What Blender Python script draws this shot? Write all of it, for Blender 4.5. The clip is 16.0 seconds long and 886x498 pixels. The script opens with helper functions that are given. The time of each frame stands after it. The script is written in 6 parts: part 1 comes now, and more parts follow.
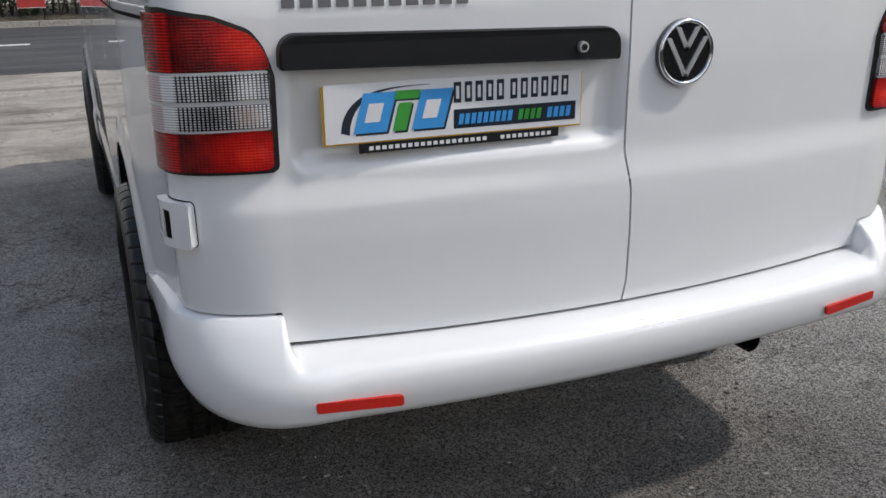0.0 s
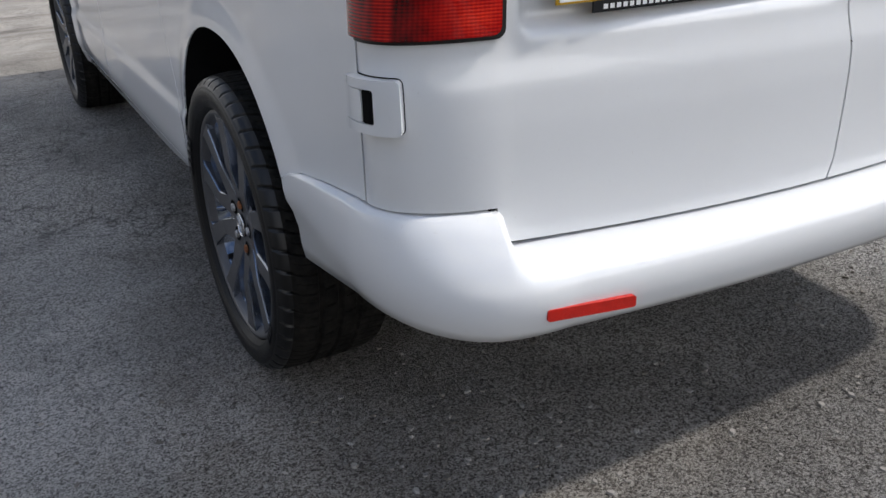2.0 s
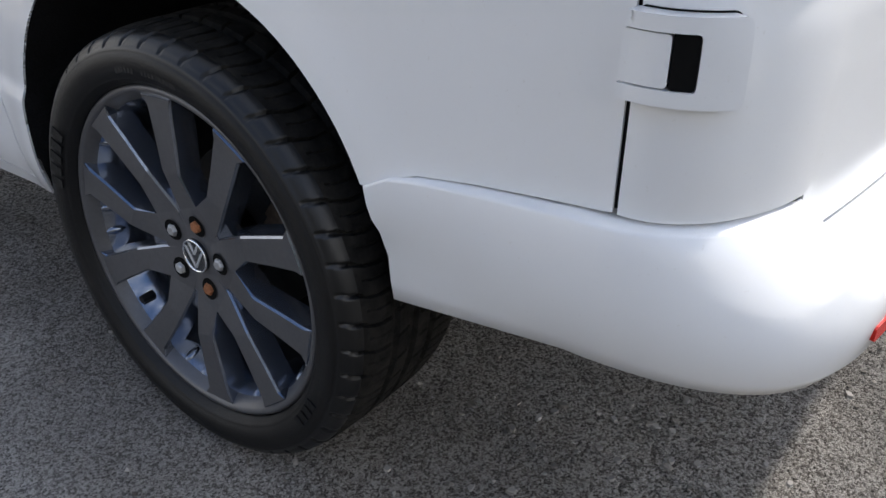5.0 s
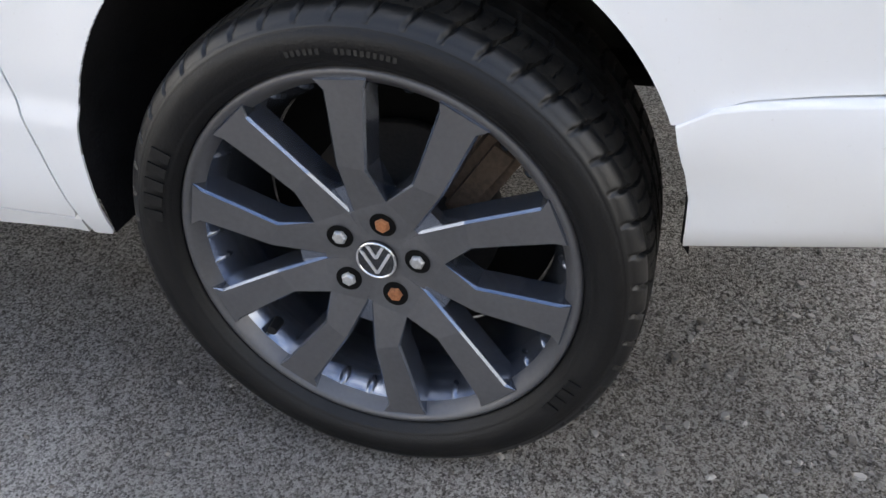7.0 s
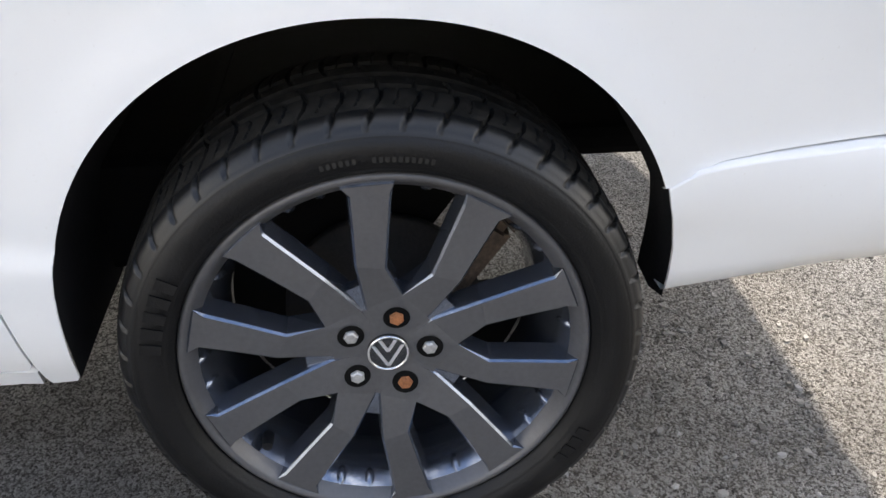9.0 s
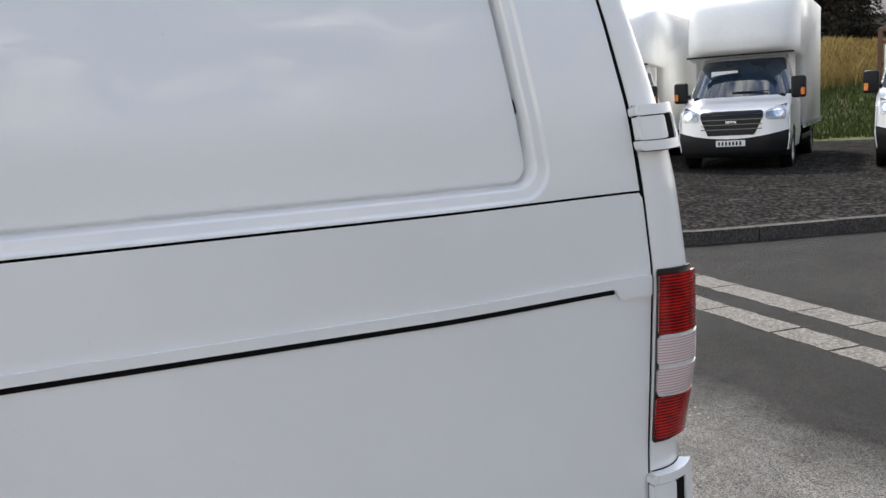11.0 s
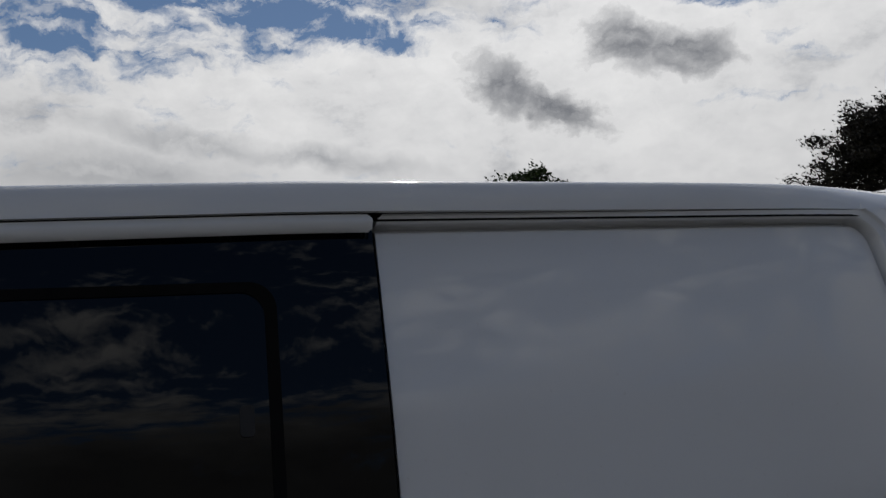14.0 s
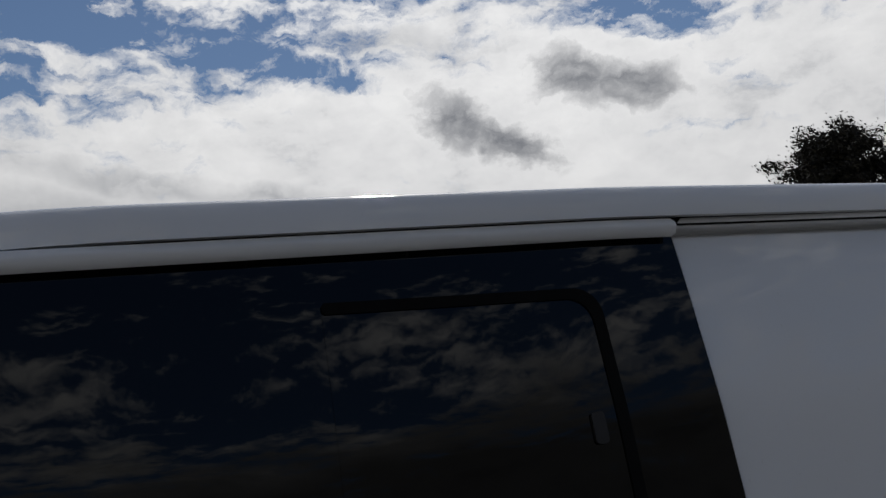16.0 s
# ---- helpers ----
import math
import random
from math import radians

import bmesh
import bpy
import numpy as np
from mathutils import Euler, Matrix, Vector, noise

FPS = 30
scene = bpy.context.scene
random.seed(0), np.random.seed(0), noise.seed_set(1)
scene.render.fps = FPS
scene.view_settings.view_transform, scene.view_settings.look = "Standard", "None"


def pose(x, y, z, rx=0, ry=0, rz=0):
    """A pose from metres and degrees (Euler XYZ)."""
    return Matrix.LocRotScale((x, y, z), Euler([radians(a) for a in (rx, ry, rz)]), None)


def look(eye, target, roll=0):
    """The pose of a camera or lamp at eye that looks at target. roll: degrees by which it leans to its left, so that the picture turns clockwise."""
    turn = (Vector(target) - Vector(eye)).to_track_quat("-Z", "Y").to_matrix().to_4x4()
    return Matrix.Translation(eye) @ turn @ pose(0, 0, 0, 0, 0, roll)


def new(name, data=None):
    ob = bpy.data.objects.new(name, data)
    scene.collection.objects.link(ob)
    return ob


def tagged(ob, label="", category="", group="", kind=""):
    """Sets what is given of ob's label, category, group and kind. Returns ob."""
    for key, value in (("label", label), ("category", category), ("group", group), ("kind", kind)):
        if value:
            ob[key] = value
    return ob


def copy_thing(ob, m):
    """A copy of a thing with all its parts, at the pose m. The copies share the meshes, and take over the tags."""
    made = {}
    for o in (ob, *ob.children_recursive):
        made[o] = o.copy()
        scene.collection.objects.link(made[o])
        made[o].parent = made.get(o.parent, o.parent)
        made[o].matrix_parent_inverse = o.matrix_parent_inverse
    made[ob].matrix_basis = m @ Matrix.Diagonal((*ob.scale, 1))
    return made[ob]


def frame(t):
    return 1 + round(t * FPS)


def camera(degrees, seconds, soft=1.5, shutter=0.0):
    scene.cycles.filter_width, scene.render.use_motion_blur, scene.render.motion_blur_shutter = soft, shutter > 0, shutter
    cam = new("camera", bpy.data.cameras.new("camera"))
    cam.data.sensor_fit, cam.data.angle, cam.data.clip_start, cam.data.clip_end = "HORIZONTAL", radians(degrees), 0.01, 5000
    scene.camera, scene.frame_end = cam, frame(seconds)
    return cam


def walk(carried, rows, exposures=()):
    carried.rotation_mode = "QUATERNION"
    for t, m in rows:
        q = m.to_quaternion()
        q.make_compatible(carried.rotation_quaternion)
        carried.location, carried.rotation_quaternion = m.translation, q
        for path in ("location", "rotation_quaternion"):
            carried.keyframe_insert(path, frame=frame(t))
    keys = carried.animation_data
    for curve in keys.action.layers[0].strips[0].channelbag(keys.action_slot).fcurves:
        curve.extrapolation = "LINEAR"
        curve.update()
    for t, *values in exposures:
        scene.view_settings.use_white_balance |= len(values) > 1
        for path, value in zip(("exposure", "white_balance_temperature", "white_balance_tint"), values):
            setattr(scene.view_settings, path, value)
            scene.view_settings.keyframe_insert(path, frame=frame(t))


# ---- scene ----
cam = camera(53.5, 16.0)

PATH = [
    (0, (-1.08, -1.448, 1.325), (-0.347, 0.301, 0.688), -0.7),
    (0.5, (-1.141, -1.327, 1.255), (-0.408, 0.416, 0.603), -1.7),
    (1, (-1.219, -1.175, 1.249), (-0.49, 0.545, 0.535), -2.0),
    (1.5, (-1.333, -1.09, 1.214), (-0.57, 0.584, 0.43), -1.3),
    (2, (-1.486, -1.014, 1.211), (-0.625, 0.59, 0.383), -1.7),
    (2.5, (-1.616, -0.949, 1.229), (-0.671, 0.597, 0.382), -1.6),
    (3, (-1.673, -0.765, 1.195), (-0.613, 0.708, 0.355), -0.8),
    (3.2, (-1.69, -0.683, 1.194), (-0.582, 0.752, 0.349), -0.7),
    (5.3, (-1.718, 0.051, 1.086), (-0.318, 1.026, 0.041), 0.3),
    (5.5, (-1.7, 0.129, 1.079), (-0.297, 1.059, -0.002), 0.1),
    (6, (-1.729, 0.277, 1.062), (-0.27, 1.058, -0.062), -0.1),
    (6.5, (-1.86, 0.444, 1.088), (-0.307, 1.046, -0.02), -1.7),
    (7, (-1.905, 0.612, 1.059), (-0.319, 1.113, -0.051), -3.0),
    (7.5, (-1.855, 0.771, 1.01), (-0.243, 1.102, -0.127), -2.3),
    (8, (-1.85, 0.859, 0.993), (-0.207, 1.001, -0.137), -0.3),
    (8.5, (-1.905, 0.969, 1.023), (-0.229, 0.946, -0.069), 0.5),
    (9, (-1.98, 1.032, 1.13), (-0.261, 0.852, 0.123), -0.1),
    (9.3, (-2.031, 1.03, 1.193), (-0.261, 0.757, 0.302), -1.1),
    (9.5, (-2.069, 1.018, 1.242), (-0.267, 0.716, 0.429), -2.1),
    (9.7, (-2.113, 1.007, 1.298), (-0.281, 0.672, 0.569), -3.1),
    (11.8, (-2.175, 1.271, 1.627), (-0.355, 0.446, 1.548), -3.3),
    (12, (-2.182, 1.299, 1.656), (-0.355, 0.487, 1.635), -3.5),
    (12.5, (-2.186, 1.352, 1.69), (-0.341, 0.586, 1.773), -3.5),
    (13, (-2.141, 1.422, 1.705), (-0.253, 0.783, 1.869), -3.1),
    (13.5, (-2.048, 1.501, 1.727), (-0.139, 0.947, 1.945), -3.5),
    (14, (-1.974, 1.585, 1.729), (-0.065, 1.03, 1.948), -3.1),
    (14.5, (-1.947, 1.682, 1.682), (-0.062, 1.047, 1.886), -3.1),
    (15, (-1.924, 1.82, 1.693), (-0.064, 1.11, 1.882), -3.2),
    (15.5, (-1.905, 1.931, 1.725), (-0.05, 1.217, 1.947), -4.0),
    (16, (-1.827, 2.017, 1.726), (0.041, 1.366, 2.017), -5.3),
]
# azimuth, elevation, half width, half height, fall to the right, in degrees
CLOUDS = [(-20.8, 16.3, 3.3, 2.0, 22), (-24.2, 14.7, 4.0, 1.4, 22), (-29.4, 18.3, 3.4, 1.9, 24), (-32.6, 17.5, 3.3, 1.7, 20)]
GAPS = [(-11.2, 20.2, 3.0, 0.8, 16), (-36.0, 21.2, 4.6, 1.3, 8), (3.0, 23.4, 7.0, 1.6, 0), (7.5, 19.6, 4.5, 1.6, 10), (-1.0, 18.8, 7.0, 1.3, -8), (-6.0, 21.5, 4.0, 1.0, 0), (-43.0, 20.4, 5.0, 0.8, -5)]
BASES = [(4.5, 11.5, 8.0, 1.7, 0), (0.0, 13.7, 5.5, 0.9, 10), (-9.0, 12.2, 6.5, 0.8, 6), (-16.0, 21.8, 3.5, 0.8, 0)]
EXPOSURES = [
    (0, -0.38, 6550, 10), (1.5, -0.24, 6450, 10), (2.5, -0.06, 6450, 10), (3.2, 0.03, 6450, 10), (5.3, 0.58, 6600, 10), (6.0, 0.9, 6800, 10), (6.5, 1.2, 6900, 10),
    (8.0, 1.68, 6950, 10), (8.5, 1.70, 7000, 10), (9.0, 1.44, 7050, 10), (9.7, 1.02, 7000, 9), (11.8, -0.35, 6400, 9), (12.0, -0.72, 6250, 9), (12.5, -1.6, 6250, 10), (13.0, -1.75, 6300, 10),
    (13.5, -1.82, 6350, 10), (14.2, -1.7, 6350, 10), (15.0, -1.6, 6350, 10), (16, -1.68, 6350, 10),
]
walk(cam, [(t, look(e, g, r)) for t, e, g, r in PATH], EXPOSURES)

# ---- light ----
SUN_DIR = Vector((0.575, -0.245, 0.79)).normalized()
sun = new("sun", bpy.data.lights.new("sun", "SUN"))
sun.data.energy, sun.data.angle, sun.data.color = 3.0, radians(3.0), (1.0, 0.95, 0.88)
sun.matrix_world = look(SUN_DIR * 50, (0, 0, 0))


def nodes_of(owner):
    owner.use_nodes = True
    nt = owner.node_tree
    nt.nodes.clear()
    return nt


class N:
    """Short hand for building node trees."""

    def __init__(self, nt):
        self.nt = nt

    def node(self, kind, **kw):
        n = self.nt.nodes.new(kind)
        ins = kw.pop("ins", {})
        for k, v in kw.items():
            setattr(n, k, v)
        for k, v in ins.items():
            if isinstance(v, bpy.types.NodeSocket):
                self.nt.links.new(v, n.inputs[k])
            else:
                n.inputs[k].default_value = v
        return n

    def math(self, op, a, b=0.0, clamp=False):
        return self.node("ShaderNodeMath", operation=op, use_clamp=clamp, ins={0: a, 1: b}).outputs[0]

    def vec(self, op, a, b=(0, 0, 0)):
        n = self.node("ShaderNodeVectorMath", operation=op, ins={0: a, 1: b})
        return n.outputs["Value"] if op in ("LENGTH", "DISTANCE", "DOT_PRODUCT") else n.outputs[0]

    def noise(self, vector, scale, detail=4.0, rough=0.55, distortion=0.0):
        return self.node("ShaderNodeTexNoise", ins={"Vector": vector, "Scale": scale, "Detail": detail, "Roughness": rough, "Distortion": distortion}).outputs[0]

    def ramp(self, fac, *stops):
        n = self.node("ShaderNodeValToRGB", ins={0: fac})
        e = n.color_ramp.elements
        while len(e) < len(stops):
            e.new(0.5)
        for el, (p, c) in zip(e, stops):
            el.position = p
            el.color = (*c, 1) if isinstance(c, tuple) else (c, c, c, 1)
        return n.outputs[0]

    def mix(self, fac, a, b):
        n = self.node("ShaderNodeMix", data_type="RGBA", ins={0: fac})
        for i, v in ((6, a), (7, b)):
            if isinstance(v, bpy.types.NodeSocket):
                self.nt.links.new(v, n.inputs[i])
            else:
                n.inputs[i].default_value = (*v, 1)
        return n.outputs[2]


world = bpy.data.worlds.new("sky")
scene.world = world
nt = nodes_of(world)
k = N(nt)
sky = k.node("ShaderNodeTexSky", sky_type="NISHITA", sun_disc=False, sun_elevation=math.asin(SUN_DIR.z), sun_rotation=math.atan2(SUN_DIR.x, SUN_DIR.y), dust_density=0.2, ozone_density=4.0)
way = k.node("ShaderNodeTexCoord").outputs["Generated"]
sep = k.node("ShaderNodeSeparateXYZ", ins={0: way})
squat = k.vec("MULTIPLY", way, (1.0, 1.0, 2.1))
curl = k.node("ShaderNodeTexNoise", ins={"Vector": way, "Scale": 13.0, "Detail": 8.0, "Roughness": 0.62}).outputs[1]
warp = k.vec("SCALE", k.vec("SUBTRACT", curl, (0.5, 0.5, 0.5)))
warp.node.inputs["Scale"].default_value = 0.06
bent = k.vec("ADD", way, warp)


def spot(az, el, wide, high, tilt=0.0):
    """Distance from a patch of sky, 1 on its edge: azimuth, elevation, half sizes and fall to the right in degrees."""
    a, e, t = radians(az), radians(el), radians(tilt)
    c = Vector((math.cos(a) * math.cos(e), math.sin(a) * math.cos(e), math.sin(e)))
    r = Vector((math.sin(a), -math.cos(a), 0))
    u = r.cross(c)
    p, q = r * math.cos(t) - u * math.sin(t), u * math.cos(t) + r * math.sin(t)
    total = None
    for axis, size, base in ((p, radians(wide), 0.0), (q, radians(high), 0.0), (c, 0.25, 1.0)):
        d = k.math("DIVIDE", k.math("SUBTRACT", k.vec("DOT_PRODUCT", bent, tuple(axis)), base), size)
        d = k.math("MULTIPLY", d, d)
        total = d if total is None else k.math("ADD", total, d)
    return k.math("SQRT", total)


puff = k.noise(k.vec("MULTIPLY", bent, (1.0, 1.0, 1.8)), 17.0, 9.0, 0.62, 0.1)


def patches(rows, inner, outer, ragged=0.0):
    best = None
    for row in rows:
        d = k.math("ADD", spot(*row), k.math("MULTIPLY", k.math("SUBTRACT", 0.5, puff), ragged))
        m = k.ramp(k.math("MULTIPLY", d, 0.5), (inner / 2, 1.0), (outer / 2, 0.0))
        best = m if best is None else k.math("MAXIMUM", best, m)
    return best


cover = k.noise(squat, 5.6, 12.0, 0.58, 0.08)
streak = k.noise(k.vec("MULTIPLY", bent, (1.0, 1.0, 2.8)), 19.0, 10.0, 0.62, 0.3)
cover = k.math("ADD", k.math("MULTIPLY", cover, 0.52), k.math("MULTIPLY", streak, 0.48))
high = k.math("MAXIMUM", k.math("MINIMUM", k.math("SUBTRACT", sep.outputs[2], 0.318), 0.11), -0.10)
thin = k.math("SUBTRACT", cover, k.math("MULTIPLY", high, 0.95))
lee = k.math("MINIMUM", k.math("MULTIPLY", k.math("MAXIMUM", k.math("MULTIPLY", sep.outputs[0], -1.0), 0.0), 1.3), 1.0)
thin = k.math("SUBTRACT", thin, k.math("MULTIPLY", lee, k.ramp(sep.outputs[2], (0.47, -0.10), (0.63, 0.09))))
thin = k.math("SUBTRACT", thin, k.math("MULTIPLY", patches(GAPS, 0.35, 1.45, 0.8), 0.11))
thin = k.math("ADD", thin, k.math("MULTIPLY", patches(CLOUDS, 0.9, 1.7), 0.22))
cloud = k.ramp(thin, (0.365, 0.0), (0.455, 0.82), (0.50, 1.0))
under = k.noise(squat, 6.4, 10.0, 0.62, 0.05)
under = k.math("ADD", k.math("MULTIPLY", under, 0.62), k.math("MULTIPLY", puff, 0.38))
tone = k.ramp(under, (0.30, (0.56, 0.565, 0.58)), (0.45, (0.90, 0.89, 0.88)), (0.60, (1.03, 1.015, 0.995)))
tone = k.mix(k.math("MULTIPLY", k.math("MULTIPLY", patches(BASES, 0.2, 1.4, 1.6), k.ramp(puff, (0.40, 1.0), (0.70, 0.35))), 0.80), tone, (0.40, 0.41, 0.43))
tone = k.mix(k.math("MULTIPLY", k.math("MULTIPLY", patches(CLOUDS, 0.40, 1.02, 2.2), k.ramp(puff, (0.36, 1.0), (0.70, 0.50))), 0.97), tone, (0.165, 0.175, 0.20))
SKY_GAIN = 0.16
# clouds near the sun are brighter than those away from it
glow = k.math("MAXIMUM", k.vec("DOT_PRODUCT", way, tuple(SUN_DIR)), 0.0)
CLOUD_GAIN = k.math("ADD", 1.28, k.math("MULTIPLY", k.math("MULTIPLY", glow, glow), 1.9))
sky_bg = k.node("ShaderNodeBackground", ins={0: sky.outputs[0], 1: SKY_GAIN})
# the cloud bank over the wooded side is thicker and darker
bank = k.noise(k.vec("MULTIPLY", way, (1.0, 1.0, 2.2)), 3.4, 9.0, 0.6, 0.2)
rise = k.math("ADD", sep.outputs[2], k.math("MULTIPLY", k.math("SUBTRACT", bank, 0.5), 0.34))
heavy = k.ramp(k.vec("DOT_PRODUCT", way, (-0.94, -0.34, 0.0)), (0.68, 0.0), (0.85, 1.0))
level = k.mix(heavy, k.ramp(rise, (0.28, 0.95), (0.47, 1.35)), k.ramp(rise, (0.27, 0.22), (0.38, 0.45), (0.47, 1.5), (0.60, 1.6)))
west = k.math("ADD", k.math("SUBTRACT", 1.0, lee), k.math("MULTIPLY", lee, level))
cloud_bg = k.node("ShaderNodeBackground", ins={0: tone, 1: k.math("MULTIPLY", CLOUD_GAIN, west)})
out = k.node("ShaderNodeMixShader", ins={0: cloud, 1: sky_bg.outputs[0], 2: cloud_bg.outputs[0]})
nt.links.new(out.outputs[0], k.node("ShaderNodeOutputWorld").inputs[0])

# ---- materials ----
def material(name, build):
    m = bpy.data.materials.new(name)
    nt = nodes_of(m)
    k = N(nt)
    shader = build(k)
    nt.links.new(shader, k.node("ShaderNodeOutputMaterial").inputs[0])
    return m


def place(k):
    return k.node("ShaderNodeNewGeometry").outputs["Position"]


def obj(k):
    return k.node("ShaderNodeTexCoord").outputs["Object"]


def bsdf(k, color, rough=0.5, metal=0.0, coat=0.0, coat_rough=0.03, spec=0.5, bump=None, bump_d=0.002, bump_s=1.0, **kw):
    ins = {"Base Color": color if isinstance(color, bpy.types.NodeSocket) else (*color, 1), "Roughness": rough, "Metallic": metal,
           "Coat Weight": coat, "Coat Roughness": coat_rough, "Specular IOR Level": spec}
    ins.update(kw)
    if bump is not None:
        ins["Normal"] = k.node("ShaderNodeBump", ins={"Height": bump, "Distance": bump_d, "Strength": bump_s}).outputs[0]
    return k.node("ShaderNodeBsdfPrincipled", ins=ins).outputs[0]


def paint(name, color, dirt=(0.55, 0.52, 0.47), low=0.0):
    def build(k):
        p = place(k)
        haze = k.ramp(k.noise(p, 2.2, 6.0, 0.6), (0.45, 0.0), (0.8, 0.22))
        specks = k.ramp(k.noise(p, 160.0, 2.0, 0.5), (0.70, 0.0), (0.78, 0.35))
        dirty = k.math("MULTIPLY", k.math("ADD", haze, specks), 0.55, clamp=True)
        wave = k.noise(p, 14.0, 2.0, 0.4)
        return bsdf(k, k.mix(dirty, color, dirt), k.math("ADD", k.math("MULTIPLY", dirty, 0.2), 0.42), coat=1.0, coat_rough=0.012, bump=wave, bump_d=0.0003, **{"Coat IOR": 1.62})
    return material(name, build)


def plain(name, color, rough=0.5, metal=0.0, coat=0.0, grain=60.0, amount=0.25, bump_d=0.0006, spec=0.5):
    def build(k):
        p = place(k)
        n1, n2 = k.noise(p, grain, 5.0, 0.6), k.noise(p, grain * 0.08, 4.0, 0.6)
        f = k.math("MULTIPLY", k.math("ADD", n1, n2), 0.5)
        dark = tuple(c * (1 - amount) for c in color)
        light = tuple(min(1.0, c * (1 + amount)) for c in color)
        return bsdf(k, k.ramp(f, (0.35, dark), (0.65, light)), k.math("ADD", k.math("MULTIPLY", n2, 0.16), rough - 0.08), metal=metal, coat=coat, bump=n1, bump_d=bump_d, spec=spec)
    return material(name, build)


def lens_parts(k):
    """Ribs and zones that both lamp glasses share: across (0.70 inner edge, 0.97 outer edge) and up, in metres."""
    p = obj(k)
    sep = k.node("ShaderNodeSeparateXYZ", ins={0: k.vec("ABSOLUTE", p)})
    flat = k.vec("MULTIPLY", k.vec("ABSOLUTE", p), (1.0, 0.0, 1.0))
    def bands(way, scale):
        return k.node("ShaderNodeTexWave", wave_type="BANDS", bands_direction=way, ins={"Vector": p, "Scale": scale, "Distortion": 0.0}).outputs[1]
    def bowl(x, z, wide, high):
        """1 in the middle of a spot painted for a reflector bowl, 0 past its rim."""
        q = k.vec("MULTIPLY", k.vec("SUBTRACT", flat, (x, 0.0, z)), (1.0 / wide, 0.0, 1.0 / high))
        return k.ramp(k.vec("DISTANCE", q, (0.0, 0.0, 0.0)), (0.10, 1.0), (1.0, 0.0))
    return p, sep.outputs[0], bands, bowl


def red_glass(k):
    p, across, bands, bowl = lens_parts(k)
    level, upright = bands("Z", 58.0), bands("X", 44.0)
    inner = k.ramp(across, (0.735, 1.0), (0.750, 0.0))
    strip = k.math("MULTIPLY", k.ramp(across, (0.910, 0.0), (0.913, 1.0)), k.ramp(across, (0.930, 1.0), (0.932, 0.0)))
    edge = k.ramp(across, (0.930, 0.0), (0.933, 1.0))
    # light gathered by the reflector bowls is painted into the lens colour
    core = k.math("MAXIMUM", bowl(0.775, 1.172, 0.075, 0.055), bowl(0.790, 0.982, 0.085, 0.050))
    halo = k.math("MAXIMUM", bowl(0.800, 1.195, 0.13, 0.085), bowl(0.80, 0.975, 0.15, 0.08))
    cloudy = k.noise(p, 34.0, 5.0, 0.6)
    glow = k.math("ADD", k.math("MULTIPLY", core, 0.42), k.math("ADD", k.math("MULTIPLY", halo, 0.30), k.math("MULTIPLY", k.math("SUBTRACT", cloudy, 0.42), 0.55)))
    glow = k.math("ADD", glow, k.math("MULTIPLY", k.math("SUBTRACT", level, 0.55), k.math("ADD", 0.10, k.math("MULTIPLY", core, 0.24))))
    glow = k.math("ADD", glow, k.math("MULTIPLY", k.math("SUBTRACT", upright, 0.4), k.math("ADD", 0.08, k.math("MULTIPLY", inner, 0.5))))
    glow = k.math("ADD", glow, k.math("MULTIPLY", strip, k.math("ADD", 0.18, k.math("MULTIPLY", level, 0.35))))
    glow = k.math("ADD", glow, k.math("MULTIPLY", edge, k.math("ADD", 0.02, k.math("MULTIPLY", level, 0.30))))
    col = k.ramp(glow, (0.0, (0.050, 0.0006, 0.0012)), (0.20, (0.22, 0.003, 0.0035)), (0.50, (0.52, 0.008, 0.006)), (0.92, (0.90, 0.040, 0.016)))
    return bsdf(k, col, 0.22, coat=0.9, coat_rough=0.015, spec=0.25, bump=level, bump_d=0.0010, bump_s=0.2)


